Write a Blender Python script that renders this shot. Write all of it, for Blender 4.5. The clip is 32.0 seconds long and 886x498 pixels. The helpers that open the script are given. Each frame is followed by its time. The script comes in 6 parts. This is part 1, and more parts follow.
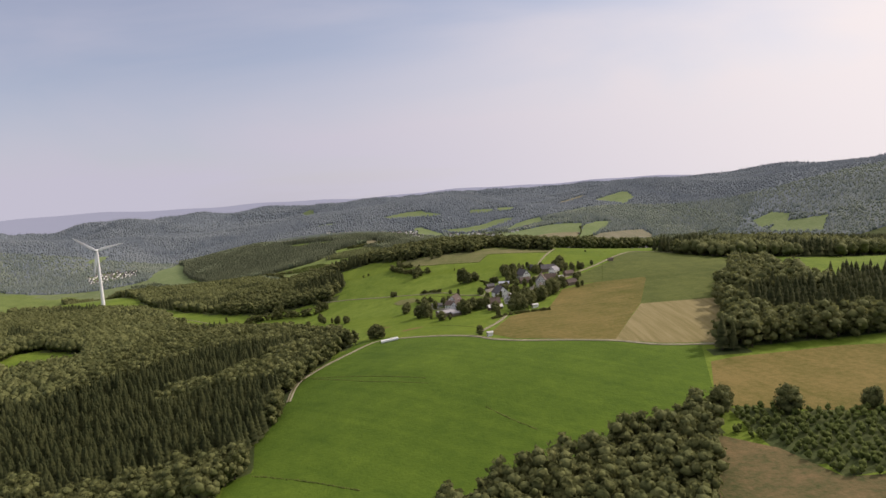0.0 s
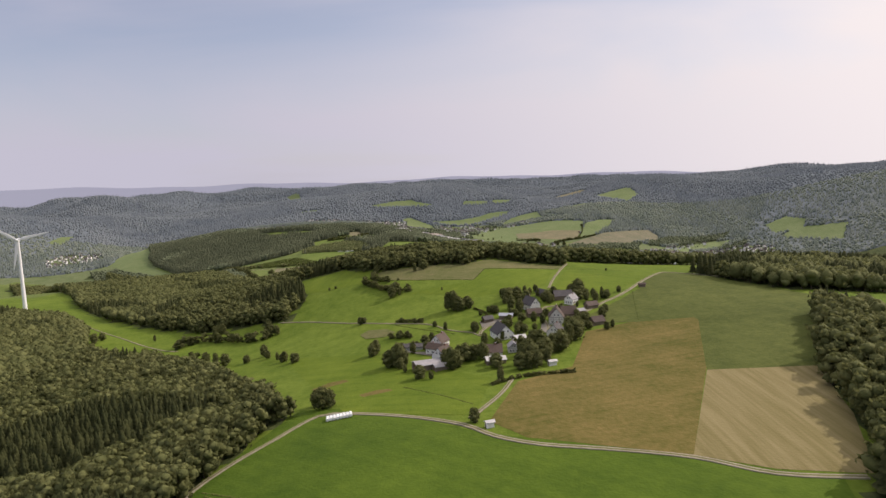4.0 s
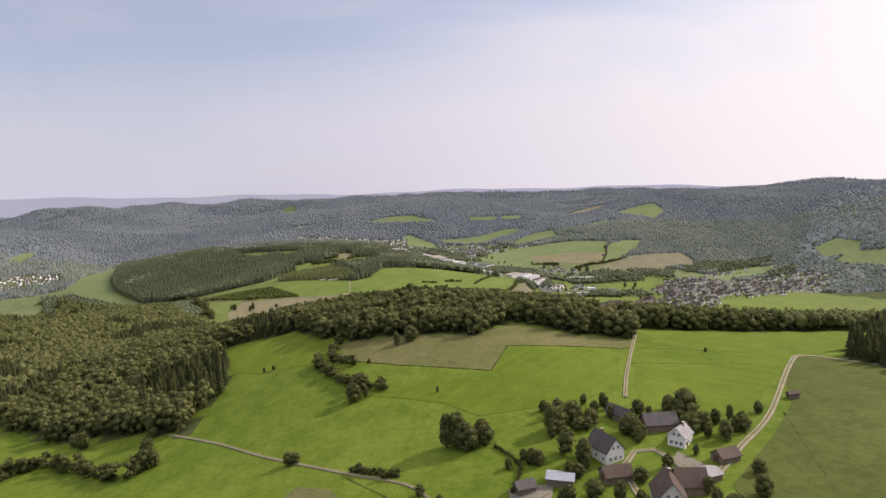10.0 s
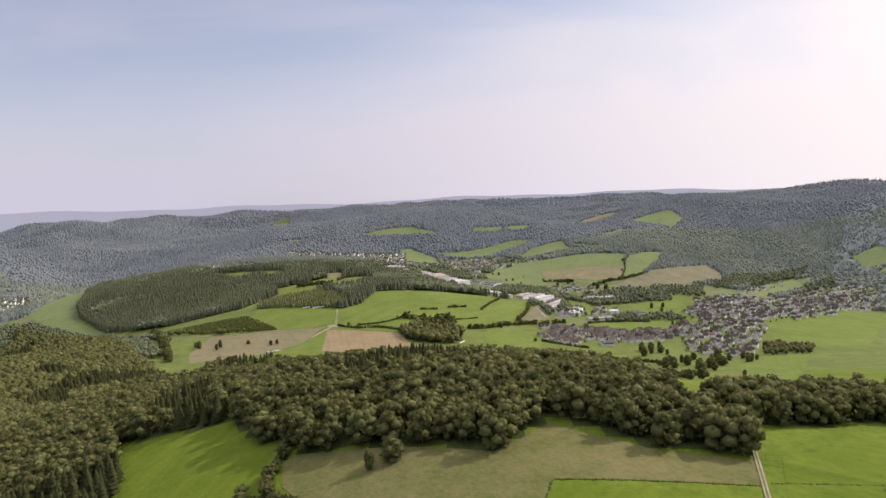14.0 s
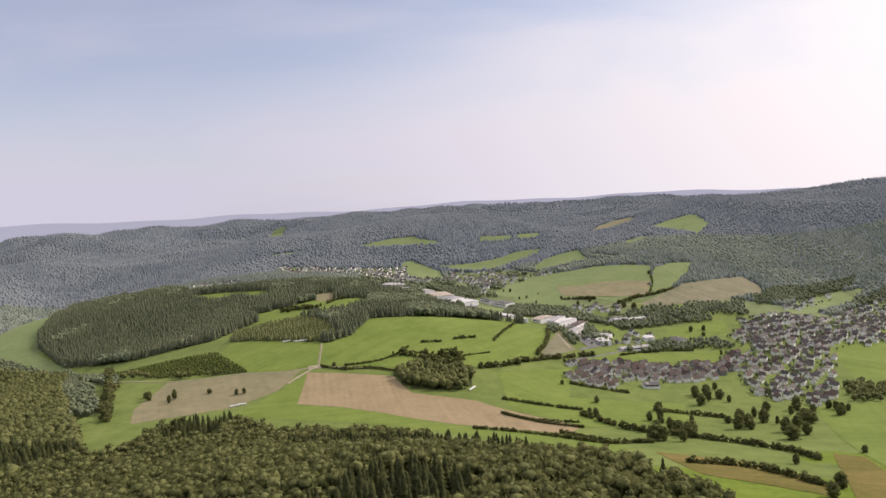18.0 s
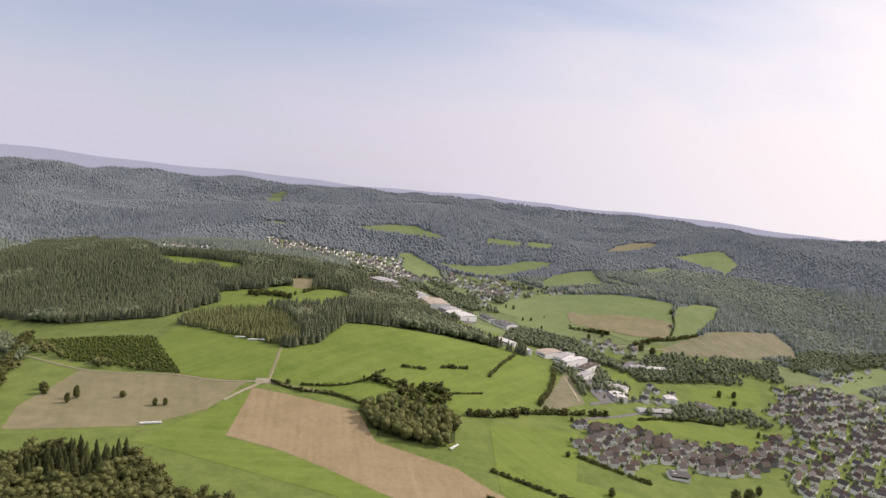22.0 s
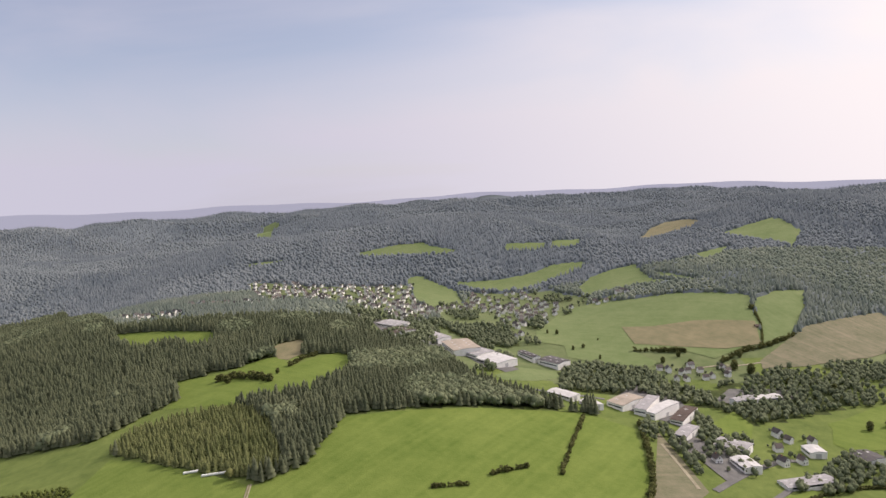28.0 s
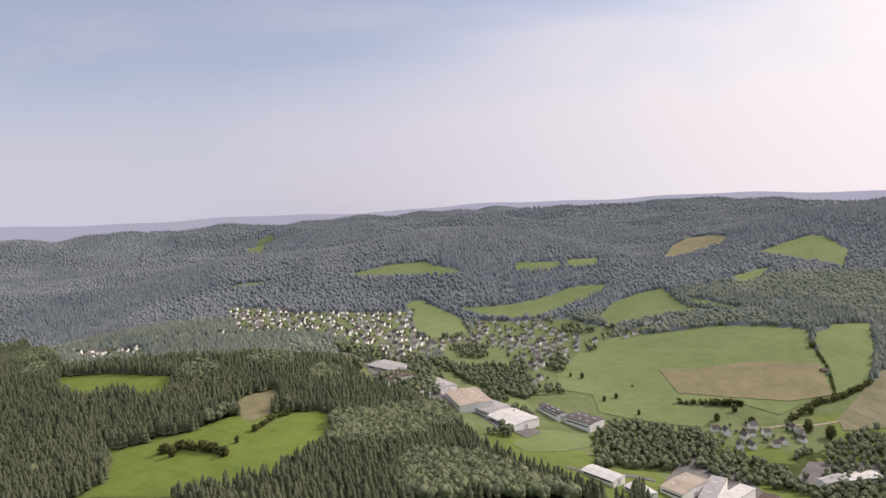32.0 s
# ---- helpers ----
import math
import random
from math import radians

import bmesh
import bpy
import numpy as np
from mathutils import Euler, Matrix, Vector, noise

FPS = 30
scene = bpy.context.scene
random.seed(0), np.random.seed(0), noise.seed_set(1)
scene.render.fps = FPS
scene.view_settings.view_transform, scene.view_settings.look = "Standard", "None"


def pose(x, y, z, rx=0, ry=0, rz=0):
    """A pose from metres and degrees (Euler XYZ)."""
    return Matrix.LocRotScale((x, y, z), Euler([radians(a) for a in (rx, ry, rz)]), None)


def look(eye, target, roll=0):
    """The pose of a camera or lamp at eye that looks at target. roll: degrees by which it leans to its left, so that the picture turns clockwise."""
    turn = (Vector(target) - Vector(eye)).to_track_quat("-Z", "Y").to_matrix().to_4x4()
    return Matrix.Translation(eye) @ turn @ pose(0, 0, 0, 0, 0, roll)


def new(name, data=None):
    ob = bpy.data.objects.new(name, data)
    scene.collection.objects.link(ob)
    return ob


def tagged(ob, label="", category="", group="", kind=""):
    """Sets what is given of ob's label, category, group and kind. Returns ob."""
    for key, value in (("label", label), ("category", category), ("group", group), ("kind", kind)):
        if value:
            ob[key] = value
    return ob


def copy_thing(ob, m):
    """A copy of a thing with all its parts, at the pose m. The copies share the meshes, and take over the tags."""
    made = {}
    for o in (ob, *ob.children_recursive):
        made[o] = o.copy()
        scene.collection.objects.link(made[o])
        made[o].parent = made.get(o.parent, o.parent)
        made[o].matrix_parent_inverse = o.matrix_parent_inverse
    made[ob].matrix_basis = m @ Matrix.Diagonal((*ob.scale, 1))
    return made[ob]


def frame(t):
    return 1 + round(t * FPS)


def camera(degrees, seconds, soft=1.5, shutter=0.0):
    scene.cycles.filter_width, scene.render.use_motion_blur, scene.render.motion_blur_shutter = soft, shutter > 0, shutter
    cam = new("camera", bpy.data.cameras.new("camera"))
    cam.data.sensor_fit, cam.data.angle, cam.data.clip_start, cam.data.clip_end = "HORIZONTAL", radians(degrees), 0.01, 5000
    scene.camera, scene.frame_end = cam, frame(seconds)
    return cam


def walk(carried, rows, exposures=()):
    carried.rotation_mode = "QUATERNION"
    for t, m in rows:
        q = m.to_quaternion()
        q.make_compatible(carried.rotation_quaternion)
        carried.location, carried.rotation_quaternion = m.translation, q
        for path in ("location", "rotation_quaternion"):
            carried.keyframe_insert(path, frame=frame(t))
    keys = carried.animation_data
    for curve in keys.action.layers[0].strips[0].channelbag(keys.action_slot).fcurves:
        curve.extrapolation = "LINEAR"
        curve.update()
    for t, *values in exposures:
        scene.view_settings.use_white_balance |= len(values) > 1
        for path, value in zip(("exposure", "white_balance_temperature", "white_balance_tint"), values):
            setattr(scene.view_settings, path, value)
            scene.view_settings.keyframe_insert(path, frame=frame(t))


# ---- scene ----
cam = camera(70.00, 32.0)
PATH = [
    (0.0, -2.15, -2.79, 128.41, 84.358, 3.884, -0.197),
    (0.5, -1.31, 15.13, 129.66, 83.812, 3.697, -0.844),
    (1.0, -0.37, 32.97, 131.43, 83.874, 2.455, -1.372),
    (1.5, -0.04, 49.88, 131.95, 84.401, 0.907, -1.757),
    (2.0, 0.38, 66.50, 132.94, 84.961, 0.205, -2.225),
    (2.5, 1.18, 84.03, 133.87, 85.174, -0.228, -2.327),
    (3.0, 1.85, 102.16, 134.61, 84.312, -0.824, -1.828),
    (3.5, 2.63, 120.24, 135.68, 83.450, 0.507, -1.511),
    (5.5, 3.57, 188.39, 136.43, 82.931, 4.094, 0.999),
    (6.0, 4.24, 206.47, 136.49, 83.306, 5.457, 0.773),
    (6.5, 4.89, 224.96, 135.98, 83.865, 4.583, -0.077),
    (7.0, 5.48, 242.39, 136.05, 84.374, 3.875, -0.430),
    (7.5, 6.18, 260.15, 136.00, 84.919, 2.894, -0.312),
    (8.0, 6.64, 278.07, 136.81, 84.386, 0.730, -0.430),
    (8.5, 7.20, 295.65, 136.90, 84.695, -0.322, -0.616),
    (9.0, 7.89, 313.63, 137.62, 84.927, 0.977, -0.625),
    (9.5, 8.94, 331.57, 138.54, 84.799, 3.002, -0.356),
    (10.0, 9.66, 349.65, 139.60, 84.168, 1.251, -0.209),
    (10.5, 9.97, 366.93, 139.93, 84.522, -0.026, -0.223),
    (11.0, 10.64, 384.53, 140.86, 84.556, 1.054, -0.212),
    (11.5, 10.91, 401.35, 142.42, 84.399, 0.420, -0.254),
    (12.0, 11.12, 419.01, 143.00, 84.661, 0.484, -0.267),
    (12.5, 11.56, 437.72, 143.74, 84.862, -0.237, -0.238),
    (13.0, 12.31, 455.66, 144.43, 84.808, -0.156, -0.396),
    (13.5, 12.03, 473.42, 145.31, 84.840, 1.271, -0.484),
    (14.0, 11.67, 490.12, 146.15, 84.759, 2.111, -0.111),
    (14.5, 12.49, 507.29, 147.48, 84.607, 2.418, 0.458),
    (16.5, 12.71, 580.73, 151.07, 84.187, 1.989, 0.687),
    (17.0, 12.64, 598.92, 151.11, 84.328, 2.492, 0.562),
    (17.5, 13.01, 617.28, 152.26, 84.448, 2.250, 0.172),
    (18.0, 13.25, 635.03, 152.45, 85.155, 3.036, 0.225),
    (18.5, 13.20, 652.61, 152.78, 85.670, -0.454, 0.473),
    (19.0, 13.19, 670.08, 153.97, 86.082, -3.503, 0.552),
    (19.5, 13.08, 686.84, 154.71, 86.985, -3.819, -0.042),
    (20.0, 12.56, 704.16, 155.56, 87.692, -5.406, -0.469),
    (20.5, 11.75, 722.40, 157.32, 85.788, -6.464, -0.243),
    (21.0, 11.39, 739.87, 159.89, 84.003, -6.397, 0.968),
    (21.5, 10.58, 757.70, 161.60, 83.171, -6.755, 1.324),
    (22.0, 10.03, 775.02, 161.21, 83.986, -6.236, 1.317),
    (22.5, 8.89, 791.36, 162.57, 84.126, -3.212, 1.590),
    (23.0, 7.81, 808.88, 165.19, 84.200, -0.137, 2.130),
    (23.5, 7.55, 825.83, 166.34, 84.276, 1.685, 2.437),
    (24.0, 7.13, 843.73, 167.50, 84.064, 2.632, 2.418),
    (24.5, 6.00, 861.35, 167.20, 84.161, 2.138, 2.332),
    (25.0, 4.75, 878.76, 167.63, 84.659, 2.638, 2.119),
    (25.5, 3.74, 895.62, 168.51, 84.727, 3.370, 2.009),
    (27.5, 1.10, 965.15, 172.79, 84.164, 2.961, 1.566),
    (28.0, 0.52, 982.55, 174.09, 84.015, 2.748, 1.247),
    (28.5, -0.17, 999.48, 175.37, 84.233, 2.111, 1.234),
    (29.0, -0.78, 1016.96, 176.23, 83.985, 1.462, 1.100),
    (29.5, -0.98, 1034.07, 177.00, 84.152, 2.218, 1.154),
    (30.0, -1.18, 1050.55, 178.06, 84.604, 2.235, 1.194),
    (30.5, -1.72, 1067.34, 179.38, 84.495, 1.862, 1.223),
    (31.0, -2.52, 1083.73, 179.77, 84.822, 1.687, 1.369),
    (31.5, -2.65, 1100.17, 180.42, 85.087, 2.088, 1.554),
    (32.0, -2.61, 1117.18, 181.30, 84.854, 2.741, 1.549),
]
walk(cam, [(t, pose(x, y, z, rx, ry, rz)) for t, x, y, z, rx, ry, rz in PATH], [(0.0, 0.42), (2.0, 0.40), (3.5, 0.40), (6.0, 0.69), (8.0, 0.66), (12.0, 0.60), (18.0, 0.64), (32.0, 0.56)])

# ---- light ----
SUN_AZ, SUN_EL = 68.0, 38.0          # degrees right of the flight line, degrees up
world = bpy.data.worlds.new("hazy_summer_sky")
scene.world = world
world.use_nodes = True
wn, wl = world.node_tree.nodes, world.node_tree.links
wn.clear()
sky = wn.new("ShaderNodeTexSky")
sky.sky_type, sky.sun_disc = "NISHITA", False
sky.sun_elevation, sky.sun_rotation = radians(SUN_EL), radians(SUN_AZ)
sky.altitude, sky.air_density, sky.dust_density, sky.ozone_density = 400, 1.0, 1.0, 1.5
# thin high cloud and summer haze in the air: thickest at the horizon and towards the sun
def wmath(op, *vals):
    k = wn.new("ShaderNodeMath")
    k.operation = op
    for i, v in enumerate(vals):
        if isinstance(v, (int, float)):
            k.inputs[i].default_value = v
        else:
            wl.new(v, k.inputs[i])
    return k.outputs[0]


def wmix(fac, a, b):
    k = wn.new("ShaderNodeMix")
    k.data_type = "RGBA"
    for i, v in ((0, fac), (6, a), (7, b)):
        if isinstance(v, tuple):
            k.inputs[i].default_value = (*v, 1)
        else:
            wl.new(v, k.inputs[i])
    return k.outputs[2]


way = wn.new("ShaderNodeTexCoord").outputs["Generated"]
split = wn.new("ShaderNodeSeparateXYZ")
wl.new(way, split.inputs[0])
up = wmath("MAXIMUM", split.outputs["Z"], 0.0)
toward = wn.new("ShaderNodeVectorMath")
toward.operation = "DOT_PRODUCT"
wl.new(way, toward.inputs[0])
toward.inputs[1].default_value = (math.sin(radians(SUN_AZ - 9)) * 0.9, math.cos(radians(SUN_AZ - 9)) * 0.9, 0.42)
glow = wmath("POWER", wmath("MAXIMUM", toward.outputs["Value"], 0.0), 2.4)
streak = wn.new("ShaderNodeMapping")
streak.inputs["Rotation"].default_value = (0.0, 0.0, radians(-38))
streak.inputs["Scale"].default_value = (1.0, 3.2, 5.5)
wl.new(way, streak.inputs[0])
cirrus = wn.new("ShaderNodeTexNoise")
cirrus.inputs["Scale"].default_value, cirrus.inputs["Detail"].default_value, cirrus.inputs["Distortion"].default_value = 1.3, 5.0, 0.5
wl.new(streak.outputs[0], cirrus.inputs["Vector"])
wisps = wmath("MULTIPLY", wmath("SUBTRACT", cirrus.outputs["Fac"], 0.44), 1.15)
thick = wmath("ADD", wmath("POWER", wmath("SUBTRACT", 1.0, up), 4.6), wisps)
# thicker veil added above the view, out of sight, for more sky light
thick = wmath("MAXIMUM", thick, wmath("MINIMUM", wmath("MULTIPLY", wmath("SUBTRACT", up, 0.34), 2.6), 0.8))
thick = wmath("MINIMUM", wmath("MAXIMUM", wmath("ADD", thick, wmath("MULTIPLY", glow, 0.7)), 0.0), 1.0)
veil = wmix(glow, (0.385, 0.402, 0.470), (0.75, 0.735, 0.695))
# above the view the veil is brightened further, added light to fill the shade
overhead = wmath("POWER", wmath("MINIMUM", wmath("MAXIMUM", wmath("MULTIPLY", wmath("SUBTRACT", up, 0.36), 1.8), 0.0), 1.0), 1.3)
veil = wmix(overhead, veil, (1.10, 1.09, 1.06))
clear = wn.new("ShaderNodeMix")
clear.data_type, clear.blend_type = "RGBA", "MULTIPLY"
clear.inputs[0].default_value = 1.0
clear.inputs[7].default_value = (0.079, 0.082, 0.082, 1)
wl.new(sky.outputs[0], clear.inputs[6])
bg = wn.new("ShaderNodeBackground")
bg.inputs["Strength"].default_value = 1.0
wl.new(wmix(thick, clear.outputs[2], veil), bg.inputs["Color"])
wl.new(bg.outputs[0], wn.new("ShaderNodeOutputWorld").inputs[0])
sun = new("sun", bpy.data.lights.new("sun", "SUN"))
sun.data.energy, sun.data.angle, sun.data.color = 2.75, radians(0.8), (1.0, 0.93, 0.82)
az, el = radians(SUN_AZ), radians(SUN_EL)
sun.matrix_world = look((0, 0, 0), (-math.sin(az) * math.cos(el), -math.cos(az) * math.cos(el), -math.sin(el)))
scene.view_settings.use_white_balance = True
scene.view_settings.white_balance_temperature, scene.view_settings.white_balance_tint = 6750, 21


# ---- materials ----
def material(name, rough=0.9, spec=0.2):
    m = bpy.data.materials.new(name)
    m.use_nodes = True
    b = m.node_tree.nodes["Principled BSDF"]
    b.inputs["Roughness"].default_value = rough
    b.inputs["Specular IOR Level"].default_value = spec
    return m, m.node_tree.nodes, m.node_tree.links, b


def varied(name, dark, light, scales, rough=0.9, spec=0.2, bump=0.0, bump_scale=1.0, random_by="", stretch=None, contrast=(0.3, 0.7), translucent=0.0, swath=0.0):
    """A surface between two colours, mixed by noise of several sizes in metres."""
    m, n, l, b = material(name, rough, spec)
    geo = n.new("ShaderNodeNewGeometry")
    place = geo.outputs["Position"]
    if stretch:
        mp = n.new("ShaderNodeMapping")
        mp.inputs["Rotation"].default_value = (0, 0, radians(stretch[0]))
        mp.inputs["Scale"].default_value = (stretch[1], stretch[2], 1)
        l.new(place, mp.inputs[0])
        place = mp.outputs[0]
    total = None
    for size, weight in scales:
        t = n.new("ShaderNodeTexNoise")
        t.inputs["Scale"].default_value = 1.0 / size
        t.inputs["Detail"].default_value = 4.0
        l.new(place, t.inputs["Vector"])
        k = n.new("ShaderNodeMath")
        k.operation = "MULTIPLY_ADD"
        l.new(t.outputs["Fac"], k.inputs[0])
        k.inputs[1].default_value = weight
        if total is None:
            k.inputs[2].default_value = 0.0
        else:
            l.new(total, k.inputs[2])
        total = k.outputs[0]
    if swath:
        # mowing swaths, running another way in each field
        turn = n.new("ShaderNodeVectorRotate")
        turn.rotation_type = "Z_AXIS"
        spin = n.new("ShaderNodeMath")
        spin.operation = "MULTIPLY"
        spin.inputs[1].default_value = 6.28
        l.new(n.new("ShaderNodeObjectInfo").outputs["Random"], spin.inputs[0])
        l.new(geo.outputs["Position"], turn.inputs["Vector"])
        l.new(spin.outputs[0], turn.inputs["Angle"])
        squeeze = n.new("ShaderNodeMapping")
        squeeze.inputs["Scale"].default_value = (0.22, 0.006, 0.0)
        l.new(turn.outputs[0], squeeze.inputs[0])
        t = n.new("ShaderNodeTexNoise")
        t.inputs["Scale"].default_value, t.inputs["Detail"].default_value = 1.0, 3.0
        l.new(squeeze.outputs[0], t.inputs["Vector"])
        k = n.new("ShaderNodeMath")
        k.operation = "MULTIPLY_ADD"
        k.inputs[1].default_value = swath
        l.new(t.outputs["Fac"], k.inputs[0])
        l.new(total, k.inputs[2])
        total = k.outputs[0]
    if random_by:
        src = geo.outputs["Random Per Island"] if random_by == "island" else n.new("ShaderNodeObjectInfo").outputs["Random"]
        k = n.new("ShaderNodeMath")
        k.operation = "MULTIPLY_ADD"
        l.new(src, k.inputs[0])
        k.inputs[1].default_value = 0.35
        l.new(total, k.inputs[2])
        total = k.outputs[0]
    ramp = n.new("ShaderNodeMapRange")
    span = sum(w for _, w in scales) + swath + (0.35 if random_by else 0)
    ramp.inputs["From Min"].default_value, ramp.inputs["From Max"].default_value = contrast[0] * span, contrast[1] * span
    l.new(total, ramp.inputs["Value"])
    mix = n.new("ShaderNodeMix")
    mix.data_type = "RGBA"
    mix.inputs[6].default_value, mix.inputs[7].default_value = (*dark, 1), (*light, 1)
    l.new(ramp.outputs[0], mix.inputs[0])
    l.new(mix.outputs[2], b.inputs["Base Color"])
    if translucent:
        tr = n.new("ShaderNodeBsdfTranslucent")
        l.new(mix.outputs[2], tr.inputs["Color"])
        both = n.new("ShaderNodeMixShader")
        both.inputs[0].default_value = translucent
        l.new(b.outputs[0], both.inputs[1])
        l.new(tr.outputs[0], both.inputs[2])
        l.new(both.outputs[0], n["Material Output"].inputs[0])
    if bump:
        t = n.new("ShaderNodeTexNoise")
        t.inputs["Scale"].default_value = 1.0 / bump_scale
        t.inputs["Detail"].default_value = 3.0
        l.new(geo.outputs["Position"], t.inputs["Vector"])
        bp = n.new("ShaderNodeBump")
        bp.inputs["Strength"].default_value = bump
        bp.inputs["Distance"].default_value = bump_scale * 0.4
        l.new(t.outputs["Fac"], bp.inputs["Height"])
        l.new(bp.outputs[0], b.inputs["Normal"])
    return m


GRASS = dict(rough=0.95, spec=0.1, bump=0.6, bump_scale=1.2, contrast=(0.37, 0.63))
M_GROUND = varied("rough_grass", (0.062, 0.102, 0.009), (0.118, 0.162, 0.022), [(60, 0.9), (12, 0.9), (3, 0.8)], **GRASS)
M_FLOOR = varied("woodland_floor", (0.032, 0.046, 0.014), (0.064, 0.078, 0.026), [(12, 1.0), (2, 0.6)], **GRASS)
FIELD = {
    "green_meadow": varied("fresh_green_grass", (0.036, 0.070, 0.006), (0.075, 0.119, 0.012), [(70, 0.9), (14, 0.8), (3, 0.7)], swath=0.7, **GRASS),
    "light_meadow": varied("bright_mown_grass", (0.062, 0.102, 0.008), (0.115, 0.156, 0.017), [(60, 0.9), (14, 0.8), (3, 0.7)], swath=0.8, **GRASS),
    "dull_meadow": varied("dull_grass", (0.048, 0.064, 0.013), (0.090, 0.106, 0.026), [(60, 0.9), (12, 0.8), (3, 0.8)], swath=0.3, **GRASS),
    "dry_pasture": varied("dry_pasture_grass", (0.077, 0.094, 0.026), (0.150, 0.136, 0.064), [(30, 0.9), (8, 0.8), (2, 0.8)], swath=0.4, **GRASS),
    "hay_meadow": varied("hay_yellow_grass", (0.076, 0.076, 0.015), (0.158, 0.120, 0.040), [(90, 1.0), (18, 0.8), (2.5, 0.9)], swath=0.6, **dict(GRASS, contrast=(0.41, 0.60))),
    "stubble": varied("cut_stubble", (0.145, 0.124, 0.050), (0.205, 0.172, 0.084), [(3.0, 1.0), (1, 0.4)], stretch=(-14, 1.0, 0.04), **GRASS),
    "ploughed": varied("bare_ploughed_soil", (0.17, 0.132, 0.076), (0.245, 0.195, 0.118), [(25, 0.8), (4, 0.8), (1, 0.4)], swath=0.8, **GRASS),
    # valley and far fields: haze put into the colours as paler, bluer tones
    "far_meadow": varied("hazed_far_grass", (0.098, 0.138, 0.052), (0.148, 0.180, 0.080), [(60, 1.0), (12, 0.8), (4, 0.5)], swath=0.6, **GRASS),
    "far_stubble": varied("hazed_far_stubble", (0.128, 0.126, 0.070), (0.192, 0.168, 0.100), [(40, 1.0), (10, 0.8), (3, 0.5)], swath=0.6, **GRASS),
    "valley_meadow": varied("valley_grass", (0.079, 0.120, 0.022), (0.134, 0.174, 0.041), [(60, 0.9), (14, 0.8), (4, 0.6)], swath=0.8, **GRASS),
    "scrub": varied("grey_brown_scrub", (0.100, 0.108, 0.062), (0.190, 0.168, 0.115), [(30, 0.9), (9, 1.0), (3, 0.8)], swath=1.2, **GRASS),
    "heath": varied("brown_cleared_heath", (0.050, 0.058, 0.020), (0.140, 0.100, 0.048), [(14, 1.0), (3, 0.9), (1, 0.5)], **GRASS),
}
# open ground of the valley, tinted with the same haze
M_VALE = varied("hazed_valley_floor_grass", (0.084, 0.114, 0.046), (0.134, 0.158, 0.074), [(50, 1.0), (14, 0.9), (4, 0.6)], **GRASS)
M_BASIN = varied("hazed_pasture_grass", (0.074, 0.106, 0.026), (0.130, 0.164, 0.046), [(50, 1.0), (14, 0.9), (4, 0.7)], **GRASS)
LEAF = dict(rough=0.85, spec=0.08, random_by="island", contrast=(0.34, 0.66))
# inside of the crowns: shade put into the colour, darker than the leaves
M_HULL = varied("shaded_inner_foliage", (0.057, 0.067, 0.024), (0.124, 0.130, 0.049), [(25, 0.8), (7, 1.0), (1.2, 0.5)], bump=1.0, bump_scale=1.3, **LEAF)
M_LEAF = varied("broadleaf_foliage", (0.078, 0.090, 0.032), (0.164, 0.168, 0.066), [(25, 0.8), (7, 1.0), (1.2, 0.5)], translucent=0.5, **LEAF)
M_NEEDLE = varied("spruce_needles", (0.034, 0.044, 0.018), (0.087, 0.094, 0.036), [(25, 0.8), (6, 0.9), (1.2, 0.5)], translucent=0.4, **LEAF)
M_YOUNG = varied("young_plantation_foliage", (0.060, 0.084, 0.020), (0.135, 0.160, 0.044), [(12, 0.9), (3, 0.9), (1, 0.5)], translucent=0.3, **LEAF)
# far woods: blue-grey distance haze put into the base colours
M_FAR = varied("hazed_far_foliage", (0.080, 0.100, 0.116), (0.150, 0.172, 0.184), [(260, 1.0), (70, 0.9), (16, 0.6)], rough=0.9, spec=0.1)
M_SLOPE = varied("hazed_slope_foliage", (0.078, 0.098, 0.100), (0.148, 0.168, 0.164), [(120, 1.0), (30, 0.9), (8, 0.8)], rough=0.9, spec=0.1)
# needles of the hillside woods, paled and greyed to carry some haze
M_MIDNEEDLE = varied("hazed_spruce_needles", (0.094, 0.114, 0.069), (0.174, 0.193, 0.114), [(60, 1.0), (12, 0.8), (3, 0.5)], translucent=0.45, **LEAF)
# the same haze tint for the floor under the far woods
M_FARFLOOR = varied("hazed_far_undergrowth", (0.084, 0.104, 0.108), (0.112, 0.130, 0.130), [(60, 1.0), (8, 0.6)], **GRASS)
# hillside broadleaf colours with haze put in, paler than the near ones
M_MID = varied("hazed_hill_foliage", (0.082, 0.104, 0.060), (0.147, 0.166, 0.096), [(60, 1.0), (12, 0.8), (3, 0.4)], bump=0.5, bump_scale=1.5, **LEAF)
M_MIDLEAF = varied("hazed_hill_leaves", (0.095, 0.113, 0.069), (0.167, 0.182, 0.111), [(60, 1.0), (12, 0.8), (3, 0.4)], translucent=0.45, **LEAF)
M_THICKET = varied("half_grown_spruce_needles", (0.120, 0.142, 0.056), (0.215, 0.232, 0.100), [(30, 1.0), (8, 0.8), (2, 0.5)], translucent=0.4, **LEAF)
# treetops beyond the valley, distance haze mixed into their colours too
M_FARLEAF = varied("hazed_far_leaves", (0.104, 0.123, 0.134), (0.160, 0.179, 0.186), [(260, 1.0), (60, 0.9)], rough=0.9, spec=0.05, random_by="island", contrast=(0.36, 0.64))
M_SLOPELEAF = varied("hazed_slope_leaves", (0.098, 0.122, 0.098), (0.164, 0.184, 0.142), [(120, 1.0), (30, 0.9)], rough=0.9, spec=0.05, random_by="island", contrast=(0.36, 0.64))
